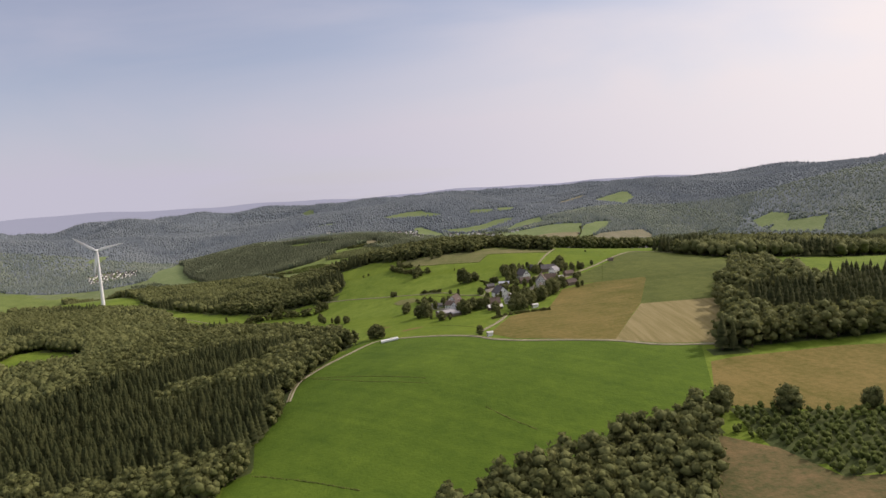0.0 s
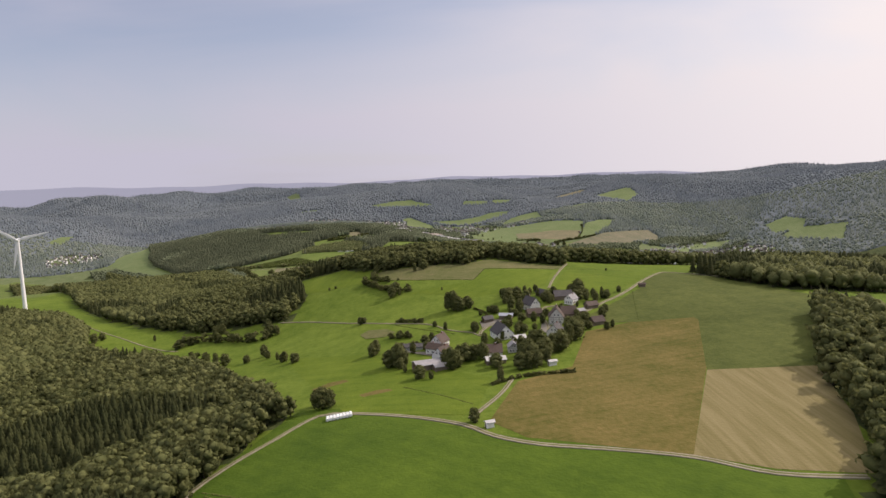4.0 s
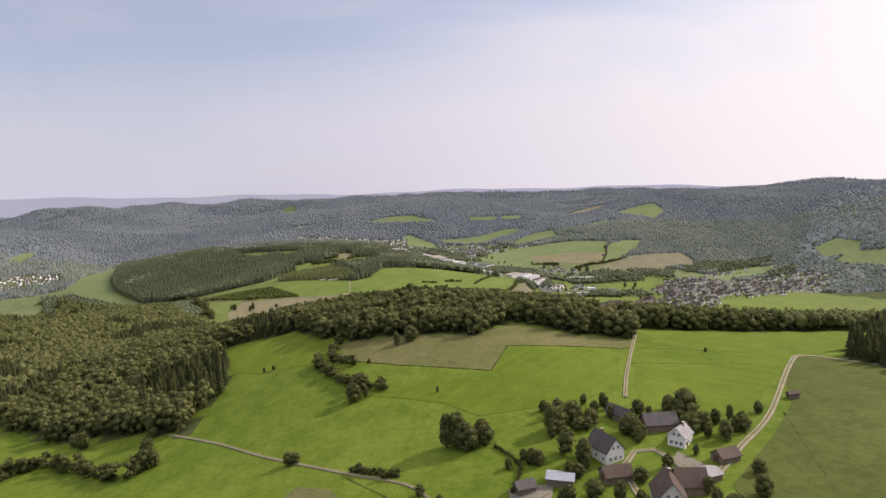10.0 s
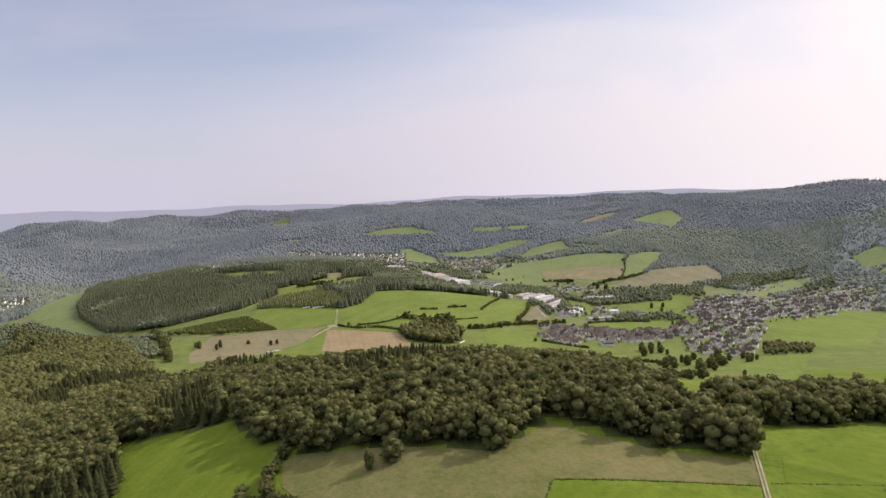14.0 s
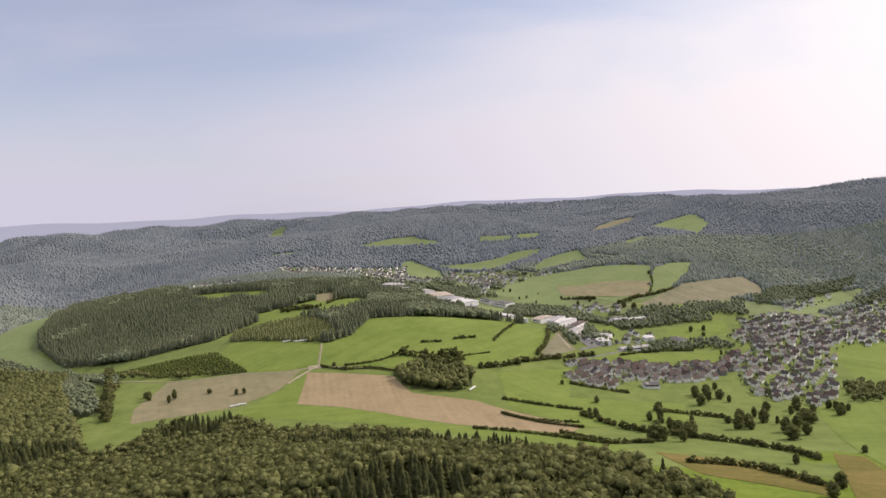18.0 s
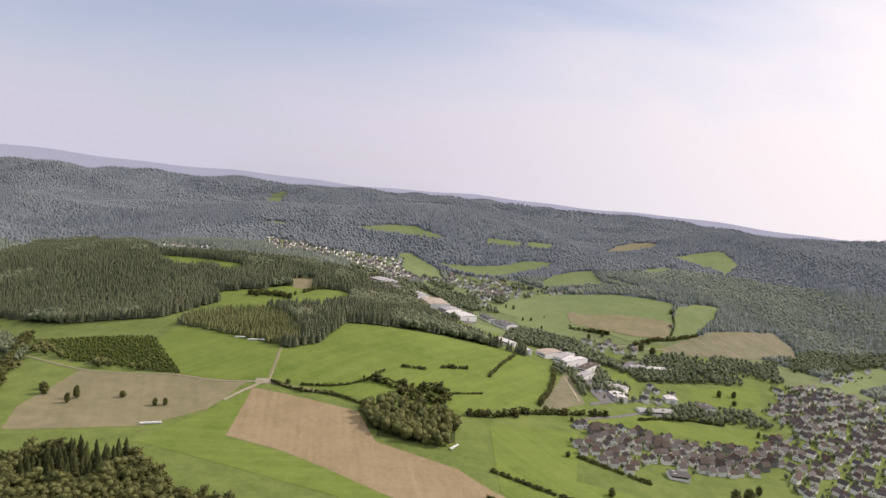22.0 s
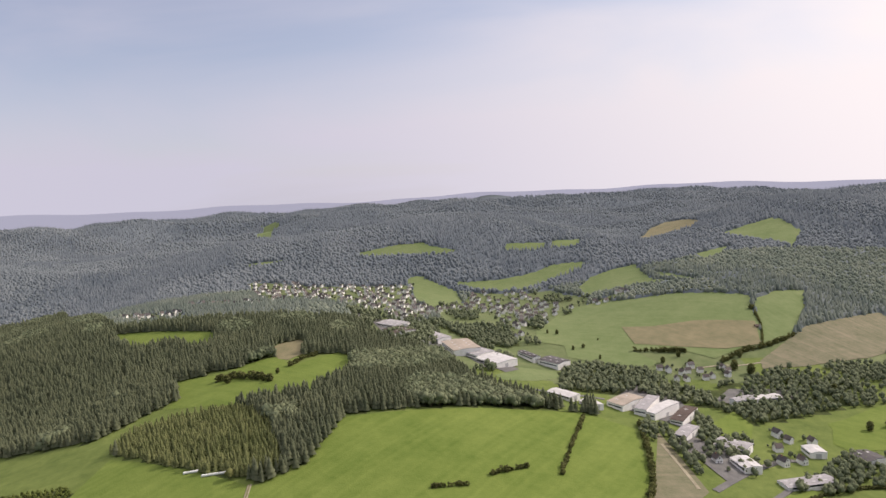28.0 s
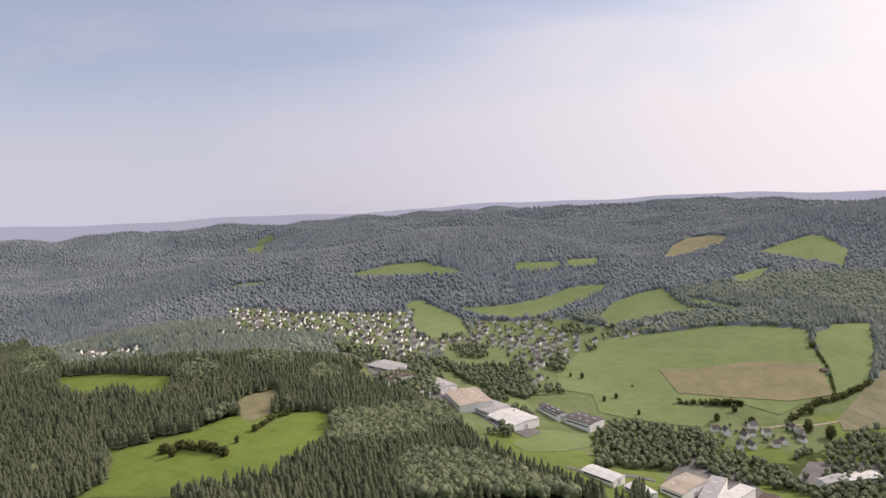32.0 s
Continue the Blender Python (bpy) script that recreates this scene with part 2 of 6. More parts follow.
M_SLOPENEEDLE = varied("hazed_slope_needles", (0.078, 0.100, 0.088), (0.132, 0.152, 0.126), [(120, 1.0), (30, 0.9)], rough=0.9, spec=0.05, random_by="island", contrast=(0.36, 0.64))
M_FARNEEDLE = varied("hazed_far_needles", (0.084, 0.103, 0.119), (0.134, 0.153, 0.166), [(260, 1.0), (60, 0.9)], rough=0.9, spec=0.05, random_by="island", contrast=(0.36, 0.64))
M_BARK = varied("grey_brown_bark", (0.05, 0.038, 0.026), (0.13, 0.10, 0.07), [(2, 1.0), (0.3, 0.8)])
M_TRACK = varied("pale_gravel_track", (0.165, 0.150, 0.100), (0.300, 0.265, 0.195), [(5, 1.0), (0.8, 0.7)])
M_ASPHALT = varied("worn_asphalt", (0.075, 0.075, 0.075), (0.15, 0.147, 0.14), [(8, 1.0), (1, 0.6)])
M_YARD = varied("worn_gravel_yard", (0.105, 0.098, 0.080), (0.215, 0.198, 0.168), [(6, 1.0), (1.2, 0.8), (0.4, 0.5)])


# ---- the shape of the land ----
# rises and hollows: across, ahead, radius, height
PLATEAU = [
    (-337, 0, 137, -0.0), (-187, 0, 137, 16.1), (-37, 0, 137, 20.5), (112, 0, 137, 26.1), (262, 0, 137, -2.4), (-256, 162, 137, -4.8),
    (-106, 162, 137, -3.6), (43, 162, 137, -25.8), (193, 162, 137, 3.3), (343, 162, 137, 31.4), (-337, 325, 137, -21.8), (-187, 325, 137, -18.6),
    (-37, 325, 137, 41.2), (112, 325, 137, 11.1), (262, 325, 137, -7.8), (-256, 487, 137, 25.9), (-106, 487, 137, -2.8), (43, 487, 137, -10.3),
    (193, 487, 137, 12.8), (343, 487, 137, 17.1), (-337, 650, 137, 16.0), (-187, 650, 137, -46.2), (-37, 650, 137, 27.9), (112, 650, 137, 10.9),
]
PLATEAU_B = [
    (262, 650, 137, 3.2), (-256, 812, 137, -7.7), (-106, 812, 137, 38.3), (43, 812, 137, 15.6), (193, 812, 137, 2.3), (343, 812, 137, 20.3),
    (-337, 975, 137, -12.0), (-187, 975, 137, 10.2), (-37, 975, 137, -3.4), (112, 975, 137, 6.4), (262, 975, 137, -4.9),
]
VALLEY = [
    (-812, 1225, 212, -23.8), (-537, 1225, 212, 33.8), (-262, 1225, 212, -39.7), (12, 1225, 212, -0.9), (287, 1225, 212, -31.1), (562, 1225, 212, -14.8),
    (837, 1225, 212, -47.4), (-675, 1475, 212, -73.2), (-400, 1475, 212, -67.6), (-125, 1475, 212, 74.4), (150, 1475, 212, -34.6), (425, 1475, 212, 6.4),
    (700, 1475, 212, -22.6), (975, 1475, 212, -12.8), (-812, 1725, 212, -9.2), (-537, 1725, 212, 38.0), (-262, 1725, 212, 29.2), (12, 1725, 212, -69.6),
    (287, 1725, 212, 6.4), (562, 1725, 212, -74.6), (837, 1725, 212, -17.5), (-675, 1975, 212, 39.0), (-400, 1975, 212, -31.5), (-125, 1975, 212, 3.3),
]
VALLEY_B = [
    (150, 1975, 212, 8.5), (425, 1975, 212, 67.3), (700, 1975, 212, 6.9), (975, 1975, 212, -0.8), (-812, 2225, 212, -66.9), (-537, 2225, 212, -7.2),
    (-262, 2225, 212, -26.6), (12, 2225, 212, 9.0), (287, 2225, 212, -90.6), (562, 2225, 212, -71.8), (837, 2225, 212, -7.7), (-675, 2475, 212, 19.4),
    (-400, 2475, 212, 11.8), (-125, 2475, 212, 51.6), (150, 2475, 212, -6.8), (425, 2475, 212, 45.3), (700, 2475, 212, 80.2), (975, 2475, 212, -6.7),
]
HILLS = [
    (-1625, 1250, 412, -14.2), (-1125, 1750, 412, -83.4), (-1625, 2375, 412, 44.0), (1375, 1250, 412, -28.7), (1250, 1875, 412, -3.2), (1375, 2437, 412, 66.1),
    (1875, 1875, 412, 104.4), (-875, 750, 412, -7.9), (875, 750, 412, 14.6), (-875, 0, 412, 6.4), (875, 0, 412, 44.1), (-875, 2875, 412, 22.3),
    (-250, 2812, 412, -5.5), (375, 2875, 412, 22.1), (1000, 2937, 412, 0.8), (1625, 3000, 412, 67.1), (-1375, 3625, 600, -2.0), (-625, 3625, 600, 8.1),
    (0, 3562, 600, 22.8), (625, 3562, 600, 20.9), (1250, 3625, 600, 13.3), (2125, 3750, 600, 23.4), (-2250, 3750, 600, 17.1), (0, 4500, 600, 23.1),
]
HILLS_B = [
    (1250, 4625, 600, 26.1), (-1375, 4625, 600, 9.1), (2750, 3250, 600, 92.1), (-2750, 2750, 412, 52.1), (0, 5375, 600, 16.7), (2500, 5125, 600, 21.4),
    (-2500, 5125, 600, 22.1),
]
# corrections of the valley and the hills beyond it: across, ahead, radius, height
RISE_A = [
    (-563, 1200, 185, -6.1), (-338, 1200, 185, 7.1), (-113, 1200, 185, -11.5), (112, 1200, 185, -9.9), (337, 1200, 185, 2.6), (787, 1200, 185, -2.1),
    (-675, 1425, 185, 6.4), (-450, 1425, 185, 35.4), (-225, 1425, 185, -2.5), (0, 1425, 185, 2.7), (225, 1425, 185, 7.9), (450, 1425, 185, -14.2),
    (675, 1425, 185, 10.8), (900, 1425, 185, -5.9), (-563, 1650, 185, -9.7), (-338, 1650, 185, -19.4), (-113, 1650, 185, -7.4), (112, 1650, 185, 15.9),
    (337, 1650, 185, -14.2), (562, 1650, 185, 37.6), (787, 1650, 185, -4.1), (1012, 1650, 185, -12.4), (-900, 1875, 185, -2.3), (-675, 1875, 185, -2.9),
]
RISE_B = [
    (-225, 1875, 185, 21.2), (0, 1875, 185, 20.6), (225, 1875, 185, -13.7), (450, 1875, 185, -8.7), (675, 1875, 185, -25.5), (900, 1875, 185, -23.5),
    (-788, 2100, 185, -2.1), (-563, 2100, 185, 3.0), (-338, 2100, 185, 19.6), (-113, 2100, 185, -9.7), (112, 2100, 185, -37.2), (337, 2100, 185, 14.9),
    (562, 2100, 185, 40.7), (787, 2100, 185, -3.3), (1012, 2100, 185, -7.9), (-450, 2325, 185, 2.9), (-225, 2325, 185, -11.4), (0, 2325, 185, -17.0),
    (225, 2325, 185, 58.2), (450, 2325, 185, 32.9), (675, 2325, 185, 8.5), (900, 2325, 185, 4.0), (-113, 2550, 185, 9.9), (112, 2550, 185, 35.4),
]
RISE_C = [
    (337, 2550, 185, -35.5), (562, 2550, 185, -54.4), (787, 2550, 185, 25.7), (-1480, 2750, 330, -8.4), (-1060, 2750, 330, -12.0), (-640, 2750, 330, 4.3),
    (-220, 2750, 330, 6.3), (200, 2750, 330, -7.5), (620, 2750, 330, -12.1), (1460, 2750, 330, -15.2), (1880, 2750, 330, 6.5), (-2100, 3130, 330, -50.9),
    (-1680, 3130, 330, -4.2), (-1260, 3130, 330, -47.6), (-840, 3130, 330, -10.6), (-420, 3130, 330, 19.4), (420, 3130, 330, -4.4), (840, 3130, 330, 11.7),
    (1260, 3130, 330, -3.5), (1680, 3130, 330, -16.3), (2100, 3130, 330, 11.2), (-1900, 3510, 330, 19.5), (-1480, 3510, 330, 17.5), (-1060, 3510, 330, -33.3),
]
RISE_D = [
    (-640, 3510, 330, 17.0), (-220, 3510, 330, 3.8), (1460, 3510, 330, -19.5), (1880, 3510, 330, -10.4), (2300, 3510, 330, 4.8), (-2100, 3890, 330, -48.5),
    (-1680, 3890, 330, 55.5), (-1260, 3890, 330, 13.9), (-840, 3890, 330, 33.7), (-420, 3890, 330, 9.4), (0, 3890, 330, -4.7), (420, 3890, 330, -3.2),
    (840, 3890, 330, -13.3), (1260, 3890, 330, 2.8), (1680, 3890, 330, -6.7), (2100, 3890, 330, -5.0), (-1900, 4270, 330, -6.6), (-1480, 4270, 330, -20.0),
    (-1060, 4270, 330, 12.4), (-640, 4270, 330, 2.7), (200, 4270, 330, 12.0), (620, 4270, 330, -6.7), (1040, 4270, 330, 11.1), (1460, 4270, 330, 19.4),
]
RISE_E = [
    (1880, 4270, 330, -15.2), (2300, 4270, 330, -5.1), (-2100, 4650, 330, 20.6), (-1680, 4650, 330, -11.3), (-840, 4650, 330, 6.2), (-420, 4650, 330, -8.1),
    (0, 4650, 330, 18.4), (420, 4650, 330, 2.9), (840, 4650, 330, -3.4), (1260, 4650, 330, 17.7), (1680, 4650, 330, -9.0), (2100, 4650, 330, -10.7),
]
LAND = PLATEAU + PLATEAU_B + VALLEY + VALLEY_B + HILLS + HILLS_B + RISE_A + RISE_B + RISE_C + RISE_D + RISE_E
_c = np.array(LAND, float)


def height(x, y):
    """The ground's height in metres at a place, or at arrays of places."""
    x, y = np.asarray(x, float), np.asarray(y, float)
    out = np.zeros(np.broadcast(x, y).shape)
    for cx, cy, r, a in _c:
        out += a * np.exp(-((x - cx) ** 2 + (y - cy) ** 2) / (2 * r * r))
    rough = np.clip((y - 2350) / 700, 0, 1)
    out += rough * (27 * np.sin(x / 260 + np.sin(y / 300) * 1.3) * np.sin(y / 190 + x / 700) + 11 * np.sin(x / 97 + y / 130) + 17 * np.sin(x / 150 + 1 + np.sin(y / 210)) * np.sin(y / 105) + 13 * np.sin(x / 83 + y / 61) * np.sin(y / 77 - x / 190) - 9)
    return out


def mesh_from(name, verts, faces, mats, index=None, smooth=False):
    """A mesh from arrays: verts n x 3, faces m x 3 or m x 4."""
    me = bpy.data.meshes.new(name)
    verts, faces = np.asarray(verts, np.float32), np.asarray(faces, np.int32)
    k = faces.shape[1]
    me.vertices.add(len(verts))
    me.vertices.foreach_set("co", verts.ravel())
    me.loops.add(faces.size)
    me.loops.foreach_set("vertex_index", faces.ravel())
    me.polygons.add(len(faces))
    me.polygons.foreach_set("loop_start", np.arange(0, faces.size, k, dtype=np.int32))
    for m in mats:
        me.materials.append(m)
    if index is not None:
        me.polygons.foreach_set("material_index", np.asarray(index, np.int32))
    me.polygons.foreach_set("use_smooth", np.broadcast_to(np.asarray(smooth, bool), len(faces)).copy())
    me.update(calc_edges=True)
    me.validate()
    return me


def part(name, bm, mat, parent, label=""):
    me = bpy.data.meshes.new(name)
    bm.to_mesh(me)
    bm.free()
    me.materials.append(mat)
    ob = new(name, me)
    ob.parent = parent
    return tagged(ob, label)


def inside(x, y, poly):
    """Which of the places lie in a polygon."""
    hit = np.zeros(x.shape, bool)
    n = len(poly)
    for i in range(n):
        (ax, ay), (bx, by) = poly[i], poly[(i + 1) % n]
        if ay == by:
            continue
        cross = (ay > y) != (by > y)
        hit ^= cross & (x < (bx - ax) * (y - ay) / (by - ay) + ax)
    return hit


LIFT = [0.0]


def drape(name, poly, mat, label, step=10.0, lift=0.3):
    """A field laid over the ground, cut into cells so that it follows the land."""
    bm = bmesh.new()
    bm.faces.new([bm.verts.new((x, y, 0)) for x, y in poly])
    bmesh.ops.triangulate(bm, faces=bm.faces[:])
    xs, ys = [p[0] for p in poly], [p[1] for p in poly]
    for axis, lo, hi in ((0, min(xs), max(xs)), (1, min(ys), max(ys))):
        k = math.floor(lo / step) + 1
        while k * step < hi:
            co, no = [0, 0, 0], [0, 0, 0]
            co[axis], no[axis] = k * step, 1
            bmesh.ops.bisect_plane(bm, geom=bm.verts[:] + bm.edges[:] + bm.faces[:], plane_co=co, plane_no=no)
            k += 1
    LIFT[0] += 0.004
    co = np.array([v.co[:] for v in bm.verts])
    z = height(co[:, 0], co[:, 1]) + lift + LIFT[0]
    for v, h in zip(bm.verts, z):
        v.co.z = h
    bmesh.ops.recalc_face_normals(bm, faces=bm.faces[:])
    me = bpy.data.meshes.new(name)
    bm.to_mesh(me)
    bm.free()
    if me.polygons and me.polygons[0].normal.z < 0:
        me.flip_normals()
    me.materials.append(mat)
    return tagged(new(name, me), label, "field", kind="structure")


FIELDS, WOODS, HOLES = [], [], []


def field(kind, poly):
    FIELDS.append((kind, poly))


def wood(kind, poly):
    WOODS.append((kind, poly))


def clearing(poly):
    HOLES.append(poly)


TOWNS = []


def town(kind, poly):
    TOWNS.append((kind, poly))


field("green_meadow", [(-97, 229), (-99, 249), (-89, 253), (-96, 279), (-92, 303), (-93, 345), (-85, 374), (-65, 431), (-44, 423), (22, 370), (90, 344), (131, 328), (112, 269), (84, 237), (36, 217), (-6, 197)])
field("hay_meadow", [(125, 302), (138, 306), (191, 308), (212, 303), (221, 285), (175, 226), (132, 243), (113, 252), (112, 268)])
field("hay_meadow", [(22, 383), (40, 432), (70, 449), (92, 512), (123, 524), (167, 529), (132, 434), (90, 346), (62, 355), (35, 365)])
field("stubble", [(131, 431), (183, 429), (165, 375), (143, 330), (113, 335), (90, 346)])
field("dull_meadow", [(120, 524), (165, 630), (194, 682), (226, 669), (266, 568), (184, 429), (131, 431), (167, 529)])
field("light_meadow", [(-42, 417), (-86, 516), (-99, 555), (-46, 525), (-14, 487), (28, 441), (17, 391), (-13, 401)])
field("hay_meadow", [(-67, 467), (-59, 475), (-50, 477), (-47, 471), (-55, 467), (-63, 462)])
field("hay_meadow", [(-38, 441), (-30, 445), (-23, 444), (-21, 440), (-27, 438), (-35, 436)])
field("light_meadow", [(91, 607), (101, 648), (126, 701), (238, 761), (276, 718), (200, 680), (178, 656), (131, 596)])
field("dry_pasture", [(-54, 728), (-50, 732), (-26, 726), (-9, 723), (27, 711), (38, 720), (52, 734), (67, 721), (87, 707), (107, 704), (118, 700), (110, 683), (45, 690), (33, 657), (11, 667), (-16, 680), (-40, 697), (-50, 710)])
field("light_meadow", [(44, 687), (103, 677), (86, 625), (56, 615), (24, 613), (9, 629), (-25, 649), (31, 654)])
field("light_meadow", [(-155, 796), (-92, 786), (-83, 766), (-62, 739), (-58, 714), (-68, 708), (-103, 719), (-123, 735)])
field("ploughed", [(-141, 1283), (-49, 1265), (-29, 1221), (32, 1200), (54, 1176), (114, 1124), (96, 1094), (13, 1129), (-87, 1186), (-133, 1200)])
field("valley_meadow", [(-187, 1177), (-140, 1278), (-132, 1197), (-66, 1177), (18, 1123), (102, 1087), (128, 1044), (108, 1018), (62, 1065), (-42, 1132), (-136, 1162)])
field("far_stubble", [(-290, 1213), (-294, 1296), (-149, 1292), (-160, 1239), (-192, 1201), (-273, 1173)])
field("valley_meadow", [(-98, 1462), (11, 1501), (102, 1525), (140, 1500), (129, 1416), (107, 1354), (37, 1300), (-51, 1288), (-130, 1301), (-141, 1367), (-110, 1389)])
field("valley_meadow", [(-272, 1438), (-144, 1370), (-133, 1301), (-173, 1292), (-209, 1299), (-270, 1383)])
field("far_meadow", [(543, 2314), (682, 2328), (686, 2261), (629, 2179), (589, 2215)])
field("scrub", [(110, 1349), (160, 1500), (163, 1398), (124, 1355)])
field("dull_meadow", [(103, 547), (133, 579), (161, 615), (205, 608), (257, 614), (181, 506), (163, 511), (163, 524), (127, 523), (100, 527)])
clearing([(-77, 2014), (1, 2078), (161, 2150), (217, 2039), (189, 1954), (119, 1893), (98, 1766), (74, 1764), (65, 1843), (-22, 1855)])
clearing([(-173, 1904), (-134, 1935), (-49, 1857), (9, 1767), (64, 1688), (29, 1632), (-20, 1709), (-78, 1754), (-133, 1802)])
clearing([(-381, 478), (-389, 550), (-373, 557), (-316, 536), (-300, 499), (-334, 487)])
field("far_meadow", [(568, 1680), (642, 1772), (753, 1842), (826, 1865), (741, 1778), (568, 1634)])
field("valley_meadow", [(514, 1455), (647, 1505), (739, 1513), (510, 1228), (424, 1256), (462, 1363)])
field("far_meadow", [(927, 1819), (985, 1859), (1087, 1786), (1009, 1682)])
field("valley_meadow", [(323, 1539), (422, 1585), (384, 1504), (317, 1489)])
field("valley_meadow", [(277, 1406), (366, 1425), (315, 1387), (269, 1382)])
field("valley_meadow", [(333, 1189), (404, 1166), (362, 1105), (302, 1119)])
field("hay_meadow", [(137, 1023), (173, 990), (184, 923), (169, 888), (133, 937)])
field("hay_meadow", [(241, 1010), (252, 997), (208, 896), (177, 860), (176, 887)])
field("valley_meadow", [(330, 1184), (422, 1193), (240, 899), (223, 915), (279, 1063)])
field("valley_meadow", [(59, 1285), (140, 1316), (120, 1217), (222, 1202), (205, 1140), (117, 1116), (61, 1176)])
field("heath", [(96, 230), (112, 214), (120, 190), (152, 184), (117, 141), (60, 156)])
wood("spruce", [(-95, 226), (-92, 248), (-94, 273), (-93, 304), (-95, 346), (-88, 376), (-68, 433), (-64, 397), (-80, 438), (-107, 477), (-158, 552), (-216, 599), (-280, 629), (-325, 717), (-382, 783), (-479, 841), (-630, 874), (-500, 820), (-760, 800), (-800, 500), (-462, 300)])
wood("mixed", [(-475, 958), (-426, 891), (-334, 783), (-298, 753), (-260, 726), (-217, 696), (-177, 685), (-123, 663), (-126, 687), (-115, 710), (-162, 794), (-555, 1544), (-810, 1684), (-515, 1034)])
wood("mixed", [(-138, 703), (-140, 719), (-133, 730), (-126, 744), (-138, 763), (-163, 810), (-92, 786), (-85, 776), (-208, 1101), (-253, 1070), (-461, 1371), (-782, 1589), (-991, 1598), (-391, 866), (-208, 728)])
wood("mixed", [(-91, 782), (-66, 746), (-54, 740), (-41, 727), (-6, 718), (30, 706), (58, 740), (89, 711), (123, 704), (89, 914), (70, 931), (23, 1009), (-33, 1063), (-124, 1098), (-177, 1152), (-231, 1137), (-233, 1071), (-228, 1026), (-240, 900), (-160, 830)])
wood("deciduous", [(128, 735), (279, 769), (340, 760), (430, 790), (430, 830), (280, 802), (125, 772)])
wood("halfspruce", [(214, 663), (208, 644), (215, 629), (226, 622), (233, 602), (355, 565), (545, 654), (1094, 1217), (1004, 1421), (238, 700)])
wood("halfspruce", [(247, 546), (206, 479), (152, 351), (131, 310), (151, 315), (172, 318), (267, 321), (394, 433), (258, 436)])
wood("deciduous", [(96, 232), (100, 254), (70, 248), (41, 244), (16, 228), (-6, 199), (-10, 182), (67, 165)])
wood("young", [(112, 249), (137, 244), (164, 234), (181, 220), (152, 184), (120, 190), (112, 214), (103, 230)])
wood("thicket", [(-278, 1450), (-283, 1488), (-241, 1503), (-189, 1498), (-153, 1458), (-135, 1410), (-126, 1390), (-145, 1377), (-197, 1394), (-246, 1427)])
wood("conifer", [(-704, 1711), (-599, 1604), (-453, 1527), (-318, 1491), (-276, 1556), (-200, 1507), (-336, 1733), (-457, 1813), (-836, 2274), (-934, 2179), (-754, 1784)])
wood("conifer", [(-276, 1447), (-133, 1370), (-110, 1392), (-96, 1423), (-98, 1467), (10, 1505), (103, 1530), (117, 1559), (113, 1504), (79, 1535), (36, 1566), (9, 1592), (-19, 1661), (-79, 1768), (-160, 1815), (-204, 1809), (-176, 1687), (-138, 1659), (-108, 1604), (-123, 1555), (-137, 1520), (-199, 1504), (-225, 1444)])
wood("conifer", [(-541, 1642), (-460, 1535), (-308, 1509), (-302, 1624), (-240, 1631), (-207, 1657), (-134, 1663), (-55, 1745), (-56, 1804), (-541, 1861)])
wood("young", [(-415, 1416), (-318, 1318), (-212, 1297), (-206, 1303), (-248, 1356), (-248, 1377), (-285, 1399)])
wood("belt", [(352, 1683), (491, 1698), (485, 1601), (440, 1582), (318, 1581)])
wood("belt", [(401, 1258), (488, 1290), (422, 1193), (365, 1176)])
wood("belt", [(739, 1785), (861, 1853), (829, 1805), (726, 1746)])
wood("deciduous", [(-50, 1276), (-28, 1284), (20, 1288), (34, 1267), (22, 1225), (-33, 1233)])
wood("grove", [(92, 1579), (100, 1640), (151, 1684), (200, 1663), (217, 1636), (244, 1605), (232, 1574), (193, 1579), (173, 1605), (143, 1624)])
wood("belt", [(233, 1607), (355, 1680), (475, 1688), (538, 1746), (453, 1592), (425, 1581), (347, 1571), (312, 1576), (251, 1571)])
wood("belt", [(230, 1421), (303, 1473), (371, 1478), (378, 1441), (345, 1422), (284, 1420), (229, 1396)])
wood("belt", [(544, 1750), (631, 1838), (833, 1913), (809, 1876), (585, 1732), (531, 1697)])
wood("belt", [(208, 1546), (237, 1520), (231, 1448), (207, 1423), (183, 1462)])
wood("grove", [(-57, 1828), (-49, 1857), (6, 1913), (70, 1867), (67, 1780), (39, 1775), (9, 1786), (-27, 1797)])
wood("grove", [(226, 1587), (246, 1617), (278, 1640), (292, 1633), (263, 1604), (306, 1591), (394, 1639), (382, 1584), (312, 1554), (256, 1533), (236, 1569)])
wood("belt", [(156, 1525), (169, 1504), (177, 1464), (176, 1428), (158, 1411), (152, 1466), (139, 1484)])
town("centre", [(452, 1589), (519, 1633), (597, 1618), (726, 1746), (824, 1798), (879, 1748), (761, 1571), (521, 1469), (475, 1404), (446, 1408), (475, 1468), (441, 1473), (408, 1411), (383, 1412)])
town("centre", [(393, 1489), (491, 1595), (548, 1646), (538, 1553), (597, 1550), (771, 1704), (637, 1485), (490, 1400), (416, 1295), (366, 1198), (328, 1182), (303, 1227), (324, 1317), (382, 1416)])
town("scattered", [(180, 1457), (199, 1455), (203, 1436), (183, 1417), (169, 1418)])
town("scattered", [(262, 1511), (285, 1513), (294, 1473), (266, 1442), (233, 1440)])
town("scattered", [(556, 1688), (733, 1836), (719, 1793), (573, 1666)])
